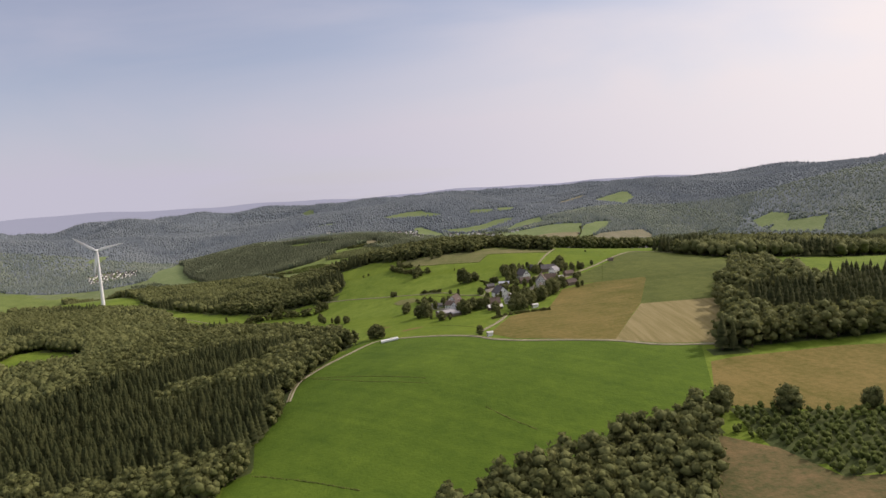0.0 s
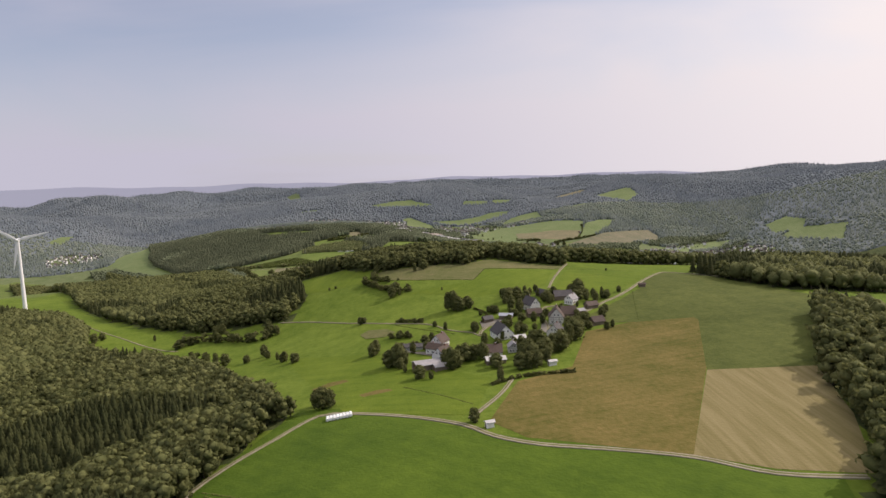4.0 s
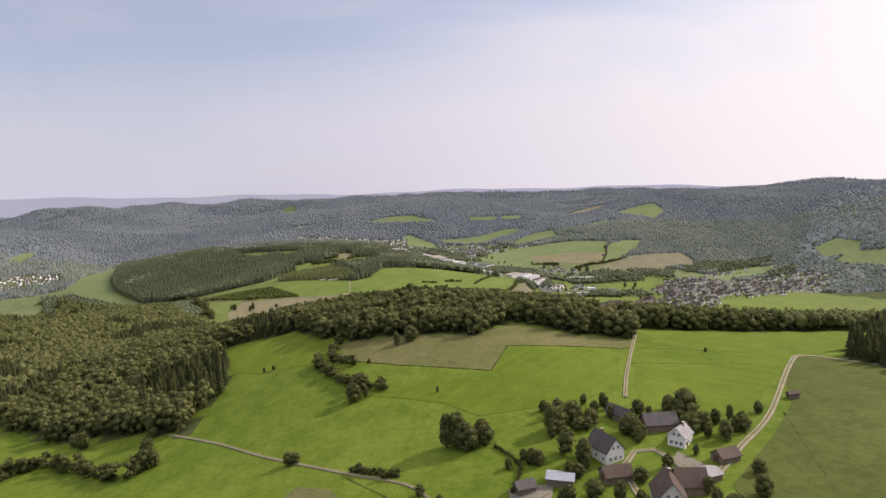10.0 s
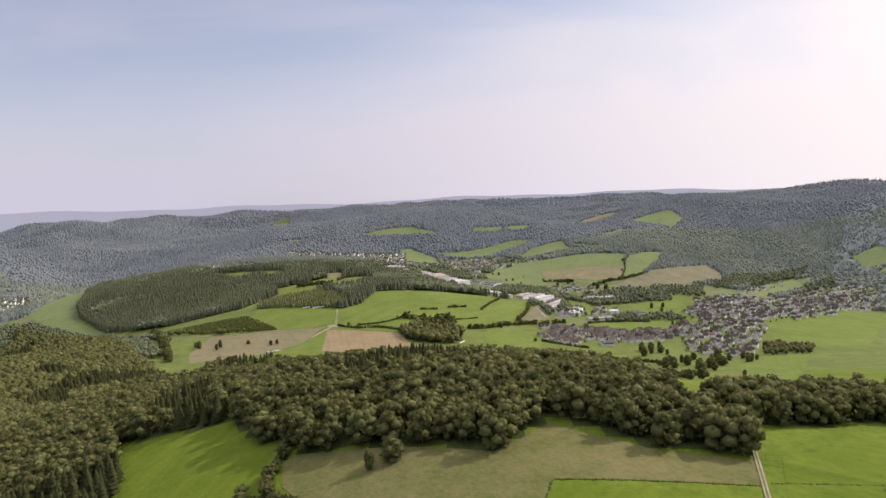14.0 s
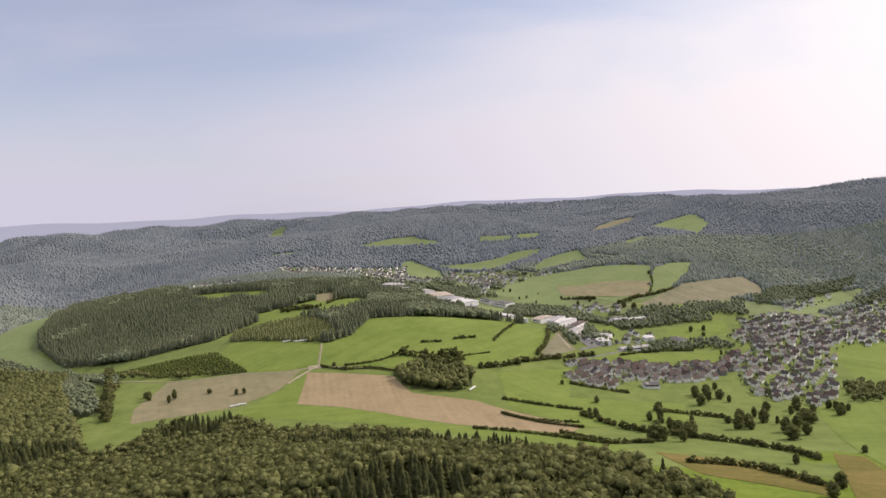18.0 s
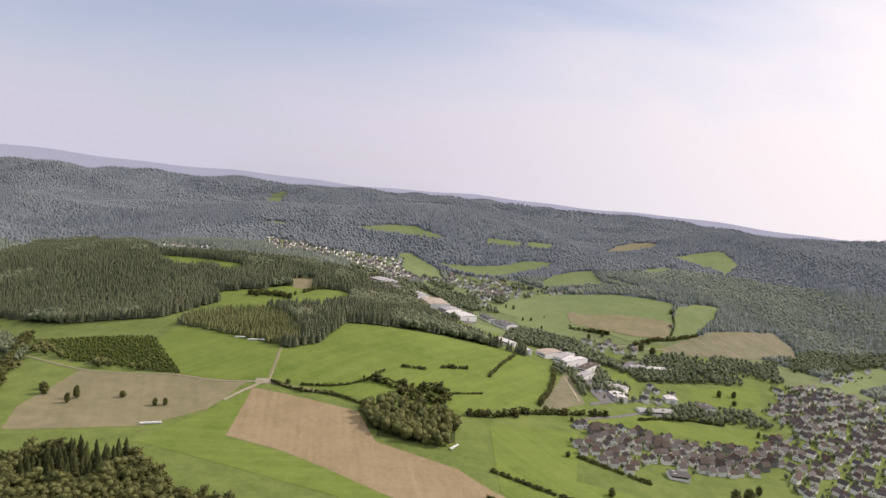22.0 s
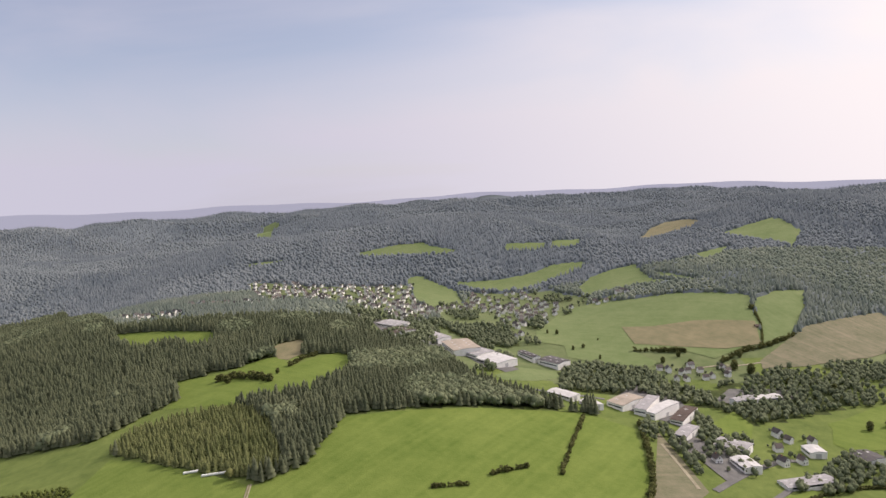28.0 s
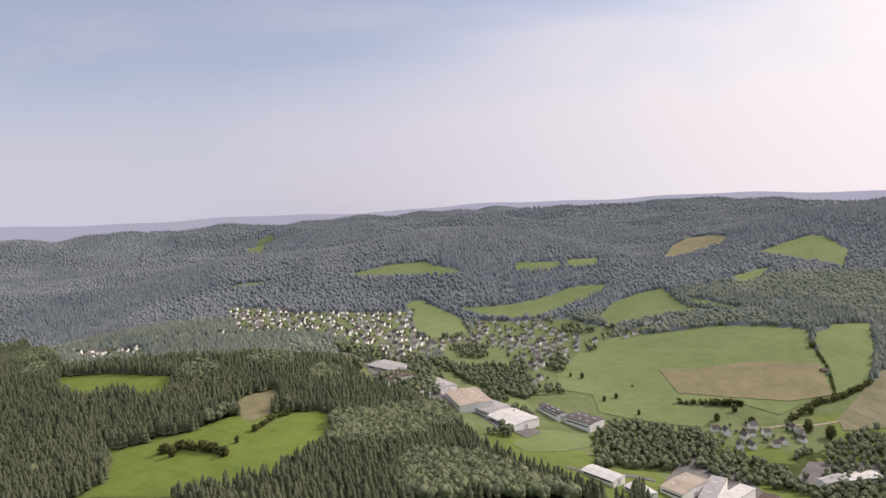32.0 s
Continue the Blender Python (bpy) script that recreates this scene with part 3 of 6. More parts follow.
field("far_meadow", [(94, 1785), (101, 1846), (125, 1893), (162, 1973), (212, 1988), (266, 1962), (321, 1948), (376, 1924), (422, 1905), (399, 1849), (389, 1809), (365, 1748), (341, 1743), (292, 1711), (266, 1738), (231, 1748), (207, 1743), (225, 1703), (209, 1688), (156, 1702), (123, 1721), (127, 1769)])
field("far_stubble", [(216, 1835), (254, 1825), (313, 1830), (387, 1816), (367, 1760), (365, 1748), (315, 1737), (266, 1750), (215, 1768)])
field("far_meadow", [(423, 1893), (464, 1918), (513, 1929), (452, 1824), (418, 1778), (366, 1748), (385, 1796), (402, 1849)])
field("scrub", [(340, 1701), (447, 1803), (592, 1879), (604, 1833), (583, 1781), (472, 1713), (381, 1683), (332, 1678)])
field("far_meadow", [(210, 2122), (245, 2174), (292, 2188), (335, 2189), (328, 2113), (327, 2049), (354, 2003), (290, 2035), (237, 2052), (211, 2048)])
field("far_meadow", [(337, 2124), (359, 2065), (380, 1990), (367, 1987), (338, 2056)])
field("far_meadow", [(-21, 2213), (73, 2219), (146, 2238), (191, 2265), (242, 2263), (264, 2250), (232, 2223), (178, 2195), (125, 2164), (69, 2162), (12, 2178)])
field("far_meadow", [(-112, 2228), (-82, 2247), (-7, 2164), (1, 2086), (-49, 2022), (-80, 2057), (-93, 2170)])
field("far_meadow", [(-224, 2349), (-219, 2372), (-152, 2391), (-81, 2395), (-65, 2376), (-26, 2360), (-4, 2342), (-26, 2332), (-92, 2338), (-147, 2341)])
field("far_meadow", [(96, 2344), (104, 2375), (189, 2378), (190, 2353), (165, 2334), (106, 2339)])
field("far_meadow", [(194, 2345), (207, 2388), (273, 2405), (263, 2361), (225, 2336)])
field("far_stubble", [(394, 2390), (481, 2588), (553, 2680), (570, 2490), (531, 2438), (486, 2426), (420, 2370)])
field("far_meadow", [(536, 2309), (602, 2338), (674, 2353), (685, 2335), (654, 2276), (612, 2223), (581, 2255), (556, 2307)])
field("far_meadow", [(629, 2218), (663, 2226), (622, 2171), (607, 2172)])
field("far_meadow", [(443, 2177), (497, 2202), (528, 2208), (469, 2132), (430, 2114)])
field("far_meadow", [(-648, 2985), (-774, 3471), (-856, 3688), (-702, 3449), (-603, 3013), (-589, 2977)])
field("far_meadow", [(-482, 2365), (-470, 2381), (-393, 2378), (-384, 2367), (-434, 2359)])
field("valley_meadow", [(-485, 1824), (-478, 1830), (-409, 1815), (-328, 1783), (-317, 1772), (-307, 1736), (-315, 1717), (-348, 1742), (-369, 1753), (-408, 1748), (-453, 1790)])
field("valley_meadow", [(-275, 1536), (-273, 1561), (-295, 1603), (-312, 1622), (-297, 1620), (-267, 1619), (-250, 1612), (-233, 1640), (-210, 1659), (-194, 1643), (-180, 1616), (-163, 1639), (-140, 1667), (-121, 1646), (-116, 1611), (-129, 1580), (-136, 1530), (-167, 1518), (-189, 1506)])
field("far_stubble", [(-223, 1688), (-216, 1708), (-195, 1722), (-180, 1698), (-180, 1661), (-189, 1642), (-201, 1648)])
field("far_meadow", [(32, 1755), (54, 1743), (61, 1711), (54, 1693), (34, 1712)])
field("far_meadow", [(30, 1619), (61, 1665), (100, 1660), (99, 1634), (72, 1614), (40, 1603)])
field("valley_meadow", [(136, 1332), (144, 1346), (197, 1392), (242, 1415), (248, 1402), (323, 1413), (382, 1431), (351, 1396), (319, 1365), (249, 1365), (171, 1356), (144, 1329)])
field("valley_meadow", [(304, 1497), (328, 1539), (392, 1578), (428, 1583), (402, 1521), (361, 1489), (310, 1484)])
field("valley_meadow", [(217, 1530), (250, 1563), (254, 1532), (236, 1496), (213, 1503)])
field("far_meadow", [(940, 1925), (1013, 1947), (1038, 1890), (999, 1832), (929, 1855)])
clearing([(-176, 1922), (-118, 1830), (-66, 1825), (-21, 1797), (21, 1770), (58, 1679), (44, 1624), (14, 1628), (-19, 1667), (-51, 1699), (-106, 1745), (-151, 1830)])
wood("grove", [(-54, 1830), (-22, 1870), (30, 1961), (74, 1869), (68, 1763), (35, 1721), (9, 1767), (-26, 1755), (-52, 1797)])
wood("grove", [(105, 1662), (140, 1701), (176, 1684), (213, 1673), (214, 1639), (156, 1595), (112, 1590), (97, 1621)])
town("estate", [(134, 1326), (169, 1350), (210, 1354), (243, 1351), (298, 1364), (311, 1351), (344, 1392), (366, 1405), (356, 1370), (321, 1318), (278, 1290), (233, 1276), (203, 1265), (161, 1250), (139, 1258), (127, 1278), (149, 1309)])
town("hillside", [(-439, 2246), (-370, 2226), (-276, 2176), (-181, 2184), (-99, 2192), (-80, 2057), (-55, 1991), (-65, 1897), (-94, 1839), (-138, 1916), (-188, 1941), (-261, 1985), (-293, 1962), (-342, 2032)])
town("hillside", [(-437, 1967), (-464, 2024), (-360, 1992), (-299, 1979), (-285, 1936), (-377, 1956)])
town("hillside", [(-551, 1931), (-492, 1936), (-431, 1924), (-391, 1873), (-411, 1871), (-490, 1894)])
town("village", [(6, 2122), (21, 2157), (124, 2151), (146, 2063), (183, 1996), (192, 1970), (140, 1933), (91, 1897), (79, 1802), (67, 1781), (67, 1868), (38, 1963), (0, 1996), (-62, 1853), (-94, 1839), (-69, 1957), (1, 2066)])
town("scattered", [(207, 1997), (263, 2028), (279, 2002), (216, 1971)])
town("scattered", [(202, 1679), (235, 1691), (288, 1683), (299, 1667), (269, 1646), (219, 1640)])
town("scattered", [(216, 1677), (308, 1699), (299, 1670), (225, 1652)])
field("far_meadow", [(-847, 1771), (-876, 1895), (-932, 2194), (-752, 1804), (-725, 1715), (-564, 1572), (-604, 1584), (-770, 1701)])
field("far_meadow", [(-1210, 2101), (-1208, 2185), (-1175, 2212), (-1159, 2095)])
town("hillside", [(-1101, 1915), (-1069, 1999), (-988, 1994), (-906, 1873), (-979, 1834), (-1024, 1801)])
wood("grove", [(-868, 1716), (-800, 1717), (-672, 1630), (-518, 1474), (-395, 1329), (-318, 1207), (-363, 1175), (-653, 1544), (-793, 1606)])
wood("grove", [(-677, 1644), (-599, 1606), (-376, 1353), (-355, 1305), (-484, 1432), (-616, 1559)])
wood("belt", [(-397, 1388), (-302, 1336), (-264, 1369), (-138, 1405), (-114, 1490), (-106, 1421), (-192, 1341), (-255, 1288), (-342, 1278)])
field("dry_pasture", [(-53, 575), (-48, 582), (-34, 575), (-27, 564), (-34, 558), (-48, 563)])

LABEL = {
    "green_meadow": "fresh green mown meadow sloping gently to the woods",
    "light_meadow": "bright green grass field with faint mowing lines",
    "dull_meadow": "dull green pasture with patches of longer grass",
    "dry_pasture": "yellowish dry pasture with worn grass patches",
    "hay_meadow": "tan hay field with uneven ripe grass",
    "far_meadow": "green meadow on the far valley slope, haze in its colour",
    "stubble": "pale brown stubble field with straight rows",
    "ploughed": "bare reddish brown ploughed field on the slope",
    "far_stubble": "tan stubble field on the far slope, haze in its colour",
    "valley_meadow": "smooth green meadow in the valley with faint mowing lines",
    "scrub": "grey-brown cleared slope with rows of low scrub",
    "heath": "brown cleared ground with low scrub beside the plantation",
}
NAME = {"valley_meadow": "meadow", "far_stubble": "stubble_field", "scrub": "scrub", "far_meadow": "meadow", "green_meadow": "meadow", "light_meadow": "meadow", "dull_meadow": "pasture", "dry_pasture": "pasture", "hay_meadow": "hay_field",
        "stubble": "stubble_field", "ploughed": "ploughed_field", "heath": "heath"}
FAR_WOODS_FROM = 1760.0


def wooded(x, y, belts=True):
    """Which places bear wood."""
    out = y > FAR_WOODS_FROM + 60 * np.sin(x / 140) - np.clip(x - 600, 0, 700) * 1.1
    for kind, poly in WOODS:
        if belts or kind != "belt":
            out |= inside(x, y, poly)
    for kind, poly in FIELDS:
        if kind != "heath":
            out &= ~inside(x, y, poly)
    for poly in HOLES + [p for _, p in TOWNS]:
        out &= ~inside(x, y, poly)
    return out


# the ground, one sheet out to the horizon
gx = np.concatenate([np.arange(-4700, -1500, 100), np.arange(-1500, -760, 40), np.arange(-760, 760, 10), np.arange(760, 1500, 40), np.arange(1500, 4701, 100)]).astype(float)
gy = np.concatenate([np.arange(-900, 0, 60), np.arange(0, 1900, 10), np.arange(1900, 2600, 20), np.arange(2600, 5001, 40)]).astype(float)
X, Y = np.meshgrid(gx, gy)
Z = height(X, Y)
nx, ny = len(gx), len(gy)
ii = np.arange(nx * ny).reshape(ny, nx)
quads = np.stack([ii[:-1, :-1], ii[:-1, 1:], ii[1:, 1:], ii[1:, :-1]], -1).reshape(-1, 4)
cx = (X[:-1, :-1] + X[1:, 1:]).ravel() / 2
cy = (Y[:-1, :-1] + Y[1:, 1:]).ravel() / 2
# faces farther ahead take the hazed grass and floor colours
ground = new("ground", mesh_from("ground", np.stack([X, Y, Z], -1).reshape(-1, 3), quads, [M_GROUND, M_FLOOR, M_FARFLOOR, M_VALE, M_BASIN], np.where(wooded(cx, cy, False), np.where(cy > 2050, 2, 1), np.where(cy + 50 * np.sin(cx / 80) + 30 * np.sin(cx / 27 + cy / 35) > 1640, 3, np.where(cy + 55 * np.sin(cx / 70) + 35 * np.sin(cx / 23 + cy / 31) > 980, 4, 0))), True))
tagged(ground, "hilly grassland and woodland floor reaching to the horizon", "ground", kind="structure")
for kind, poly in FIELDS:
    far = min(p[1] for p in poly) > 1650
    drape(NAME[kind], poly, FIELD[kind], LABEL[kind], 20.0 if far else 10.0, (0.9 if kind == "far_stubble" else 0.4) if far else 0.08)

# backdrop strip of the last hills: haze put in as blue colour and glow
def backdrop():
    a = np.radians(np.linspace(-62, 62, 240))
    top = 97 + 7 * np.sin(a * 9) + 7 * np.sin(a * 23 + 1) + 3 * np.sin(a * 61)
    r = 4760.0
    V = np.concatenate([np.stack([r * np.sin(a), r * np.cos(a), np.full_like(a, -60)], -1), np.stack([r * np.sin(a), r * np.cos(a), top], -1)])
    k = np.arange(239)
    F = np.stack([k, k + 1, k + 241, k + 240], -1)
    m, n, l, b = material("glowing_hazed_hills", 1.0, 0.0)
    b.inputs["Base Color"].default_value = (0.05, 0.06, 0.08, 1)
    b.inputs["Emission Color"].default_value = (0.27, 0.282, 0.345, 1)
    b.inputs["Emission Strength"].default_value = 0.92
    tagged(new("backdrop", mesh_from("backdrop", V, F, [m])), "glowing backdrop strip of far hills, haze in its colour", "hills", kind="structure")


backdrop()

# ---- trees ----
rng = np.random.default_rng(7)


def ico(level):
    bm = bmesh.new()
    bmesh.ops.create_icosphere(bm, subdivisions=level, radius=1.0)
    V = np.array([v.co[:] for v in bm.verts])
    F = np.array([[v.index for v in f.verts] for f in bm.faces])
    bm.free()
    return V, F


ICO = {1: ico(1), 2: ico(2)}


def tube(path, radii, sides):
    """A tapering limb along a path."""
    path = np.asarray(path, float)
    rings = []
    for p, r in zip(path, radii):
        a = np.arange(sides) * 2 * np.pi / sides
        rings.append(np.stack([p[0] + r * np.cos(a), p[1] + r * np.sin(a), np.full(sides, p[2])], -1))
    V = np.concatenate(rings)
    F = []
    for i in range(len(path) - 1):
        for j in range(sides):
            a, b, c, d = i * sides + j, i * sides + (j + 1) % sides, (i + 1) * sides + (j + 1) % sides, (i + 1) * sides + j
            F += [(a, b, c), (a, c, d)]
    return V, np.array(F)


def join(pieces):
    V, F, off = [], [], 0
    for v, f in pieces:
        V.append(v)
        F.append(f + off)
        off += len(v)
    return np.concatenate(V), np.concatenate(F)


def leaf_clumps(centres, normals, size, r):
    """Small folded leaf clumps, each of two triangles, standing out from the crown."""
    n = len(centres)
    d = normals + r.normal(0, 0.55, (n, 3))
    d /= np.linalg.norm(d, axis=1)[:, None]
    u = np.cross(d, r.normal(0, 1, (n, 3)))
    u /= np.linalg.norm(u, axis=1)[:, None]
    w = np.cross(d, u)
    s = size * r.uniform(0.6, 1.4, (n, 1))
    V = np.stack([centres - u * s, centres + w * s * 0.8 - d * s * 0.25, centres + u * s, centres - w * s * 0.8 - d * s * 0.2], 1).reshape(-1, 3)
    k = np.arange(n)[:, None] * 4
    F = np.concatenate([k + [0, 1, 2], k + [0, 2, 3]], 1).reshape(-1, 3)
    return V, F


def broadleaf(r, lumps=7, leaves=240, leaf=0.75, level=1, tall=1.0, limbs=True):
    """A tree 1 unit high scaled later by its height in metres: trunk with limbs, and a crown of lumps and leaf clumps."""
    H = 17.0
    R = 5.2 / tall
    cz = 10.4
    trunk = [tube([(0, 0, -0.6), (0.1, 0.05, 3), (0.2, 0, 7.5), (0.1, 0.1, 12)], [0.5, 0.36, 0.26, 0.06], 6)] if limbs else [tube([(0, 0, -0.6), (0.1, 0.1, 9)], [0.45, 0.2], 3)]
    parts, cen, nor = [], [], []
    for i in range(lumps):
        a = i * 2.4 + r.uniform(0, 0.8)
        f = (i + 0.5) / lumps
        ring = math.sin(math.pi * (0.18 + 0.72 * f))
        c = np.array([math.cos(a) * ring * R * 0.58, math.sin(a) * ring * R * 0.58, (3.6 if limbs else 1.9) + f * (10.2 if limbs else 11.6) + r.uniform(-0.8, 0.8)])
        s = R * r.uniform(0.46, 0.62) * (0.85 + 0.3 * ring)
        V, F = ICO[level]
        V = V * (1 + r.uniform(-0.16, 0.16, (len(V), 1))) * [s, s, s * 0.85 * tall] * 0.82 + c
        parts.append((V, F))
        if limbs:
            trunk.append(tube([(0.15, 0, 2.5 + i % 3), (c * [0.6, 0.6, 1] + [0, 0, -1.5])], [0.16, 0.05], 4))
        m = max(1, leaves // lumps)
        d = r.normal(0, 1, (m, 3))
        d[:, 2] += 0.25
        d /= np.linalg.norm(d, axis=1)[:, None]
        cen.append(c + d * [s, s, s * 0.85 * tall] * r.uniform(0.9, 1.12, (m, 1)))
        nor.append(d)
    clumps = leaf_clumps(np.concatenate(cen), np.concatenate(nor), leaf, r) if leaves else None
    return join(trunk), join(parts), clumps


def simple_broadleaf(r):
    """A tree seen from farther off: one full crown with side lumps and a few leaf clumps."""
    trunk = tube([(0, 0, -0.6), (0.1, 0.1, 6)], [0.45, 0.2], 3)
    V, F = ICO[1]
    wide = r.uniform(3.7, 4.6)
    parts = [(V * (1 + r.uniform(-0.2, 0.2, (len(V), 1))) * [wide, wide, r.uniform(5.4, 6.6)] + [0, 0, 7.4], F)]
    for k in range(3):
        a = 2.1 * k + r.uniform(0, 1)
        q = r.uniform(2.0, 2.9)
        parts.append((V * (1 + r.uniform(-0.2, 0.2, (len(V), 1))) * [q, q, q] + [wide * 0.66 * math.cos(a), wide * 0.66 * math.sin(a), r.uniform(4.2, 10.5)], F))
    d = r.normal(0, 1, (12, 3)) + [0, 0, 0.4]
    d /= np.linalg.norm(d, axis=1)[:, None]
    return trunk, join(parts), leaf_clumps(d * [wide * 1.02, wide * 1.02, 6.2] + [0, 0, 7.4], d, 1.3, r)


def conifer(r, layers=9, sides=9, height_m=20.0, width=2.9):
    """A spruce: trunk and drooping ragged tiers of branches."""
    trunk = tube([(0, 0, -0.6), (0, 0, height_m * 0.5), (0, 0, height_m * 0.97)], [0.32, 0.18, 0.03], 3)
    parts = []
    for i in range(layers):
        f = i / layers
        z0 = height_m * (0.12 + 0.86 * f)
        z1 = z0 + height_m * 0.86 / layers * 1.9
        rad = width * (1 - f) ** 0.85 + 0.25
        k = sides * 2
        a = np.arange(k) * 2 * np.pi / k + r.uniform(0, 3)
        q = np.where(np.arange(k) % 2 == 0, 1.0, 0.74) * rad * r.uniform(0.8, 1.2, k)
        ring = np.stack([q * np.cos(a), q * np.sin(a), z0 + r.uniform(-0.35, 0.35, k) - 0.06 * q], -1)
        V = np.concatenate([ring, [[0, 0, min(z1, height_m)]]])
        F = np.array([(j, (j + 1) % k, k) for j in range(k)])
        parts.append((V, F))
    return trunk, join(parts)


def plant(name, label, xs, ys, scales, protos, mats, rounded=False, category="woodland"):
    """Many trees as one object. protos: lists of (part, part...) meshes, a part for each material."""
    Vs, Fs, Ms, off = [], [], [], 0
    zs = height(xs, ys)
    pick = rng.integers(0, len(protos), len(xs))
    turn = rng.uniform(0, 6.283, len(xs))
    for k, proto in enumerate(protos):
        sel = np.where(pick == k)[0]
        if not len(sel):
            continue
        for mi, pv in enumerate(proto):
            if pv is None:
                continue
            V, F = pv
            c, s = np.cos(turn[sel])[:, None], np.sin(turn[sel])[:, None]
            sc = scales[sel][:, None]
            wide = sc * rng.uniform(0.88, 1.14, (len(sel), 1))
            P = np.stack([(V[:, 0] * c - V[:, 1] * s) * wide + xs[sel][:, None], (V[:, 0] * s + V[:, 1] * c) * wide + ys[sel][:, None], V[:, 2] * sc + zs[sel][:, None]], -1)
            Vs.append(P.reshape(-1, 3))
            Fs.append((F[None] + (np.arange(len(sel)) * len(V))[:, None, None] + off).reshape(-1, 3))
            Ms.append(np.full(len(sel) * len(F), mi))
            off += len(sel) * len(V)
    if not Vs:
        return None
    me = mesh_from(name, np.concatenate(Vs), np.concatenate(Fs), mats, np.concatenate(Ms), np.full(len(np.concatenate(Ms)), True) if rounded == "all" else (np.concatenate(Ms) == 1) & rounded)
    return tagged(new(name, me), label, category, kind="stuff")


def scatter(poly, step, jitter=0.42):
    xs0, ys0 = [p[0] for p in poly], [p[1] for p in poly]
    a, b = np.meshgrid(np.arange(min(xs0) - step, max(xs0) + step, step), np.arange(min(ys0) - step, max(ys0) + step, step * 0.87))
    a = a + (np.arange(a.shape[0]) % 2)[:, None] * step / 2
    x = (a + rng.uniform(-jitter, jitter, a.shape) * step).ravel()
    y = (b + rng.uniform(-jitter, jitter, b.shape) * step).ravel()
    m = inside(x, y, poly)
    return x[m], y[m]


r0 = np.random.default_rng(11)
NEAR_BROAD = [broadleaf(r0, 7, 91, 1.0, limbs=False, tall=t) for t in (1.0, 1.12, 0.95, 1.2, 1.0)]
MID_BROAD = [simple_broadleaf(r0) for _ in range(5)]
NEAR_CONIFER = [conifer(r0, 8, 6, 18.0, 3.5) for _ in range(4)]
MID_CONIFER = [(None, conifer(r0, 4, 4, 16.0, 3.8)[1]) for _ in range(3)]
WOOD_LABEL = {"halfspruce": "dark wood of spruces and broadleaf trees", "grove": "dense grove of broadleaf trees along the valley floor", "spruce": "dense dark spruce wood with some broadleaf crowns", "mixed": "dense mixed wood of broadleaf trees and dark spruces", "deciduous": "dense broadleaf wood with rounded summer crowns",
              "conifer": "dark spruce plantation on the hillside", "young": "young plantation of low bushy trees", "thicket": "light green thicket of half-grown spruces", "belt": "narrow belt of broadleaf trees along the ridge"}


def visible(x, y):
    """Inside the wedge that the flight looks at."""
    return (np.abs(x) < 70 + 0.75 * y) & (y > 130)


taken = []
for kind, poly in WOODS:
    y0 = sum(p[1] for p in poly) / len(poly)
    near = min(p[1] for p in poly) < 800 and kind != "young"
    step = 3.6 if kind == "young" else 4.8 if kind == "spruce" else 6.0 if kind in ("belt", "grove") else 6.9 if near else 4.6 if kind == "conifer" else 3.9 if kind == "thicket" else 7.4
    x, y = scatter(poly, step)
    keep = visible(x, y) & wooded(x, y)
    for other in taken:
        keep &= ~inside(x, y, other)
    taken.append(poly)
    x, y = x[keep], y[keep]
    n1 = np.array([noise.noise((a / 75, b / 75, 3.3)) for a, b in zip(x, y)]) if len(x) else np.zeros(0)
    if kind == "conifer":
        con = n1 < 0.26
    elif kind == "halfspruce":
        con = n1 < -0.02
    elif kind == "spruce":
        con = np.where((y > 262) & (y < 445 + 30 * np.sin(x / 37)), n1 < 0.3, n1 < -0.3)
    elif kind == "mixed":
        con = n1 < -0.27
    else:
        con = np.zeros(len(x), bool)
        if kind == "belt":
            thin = n1 > -0.08 + 0.5 * rng.uniform(-0.5, 0.5, len(x))
            x, y, con = x[thin], y[thin], con[thin]
    s = rng.uniform(0.8, 1.2, len(x)) * np.where(con, 0.80, 0.86) * (1.22 if kind == "halfspruce" else 1.0) * (0.27 if kind == "young" else 0.58 if kind == "thicket" else 0.6 if kind in ("belt", "grove") else 1.0)
    close = (x > -270) & (x < 240) & (y < 1150)
    # woods past 1380 m take the hazed copies of the foliage
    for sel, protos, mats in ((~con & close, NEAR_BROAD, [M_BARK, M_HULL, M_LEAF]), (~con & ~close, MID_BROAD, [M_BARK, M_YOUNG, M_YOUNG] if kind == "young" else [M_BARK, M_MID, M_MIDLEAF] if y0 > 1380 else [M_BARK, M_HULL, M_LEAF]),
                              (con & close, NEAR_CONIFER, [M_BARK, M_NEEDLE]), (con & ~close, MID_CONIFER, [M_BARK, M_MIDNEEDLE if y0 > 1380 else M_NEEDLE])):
        if kind == "young":
            protos, mats = MID_BROAD, [M_BARK, M_YOUNG, M_YOUNG]
        if kind == "thicket":
            protos, mats = MID_CONIFER, [M_BARK, M_THICKET]
        plant("plantation" if kind == "young" else "woodland", WOOD_LABEL[kind], x[sel], y[sel], s[sel], protos, mats, True)

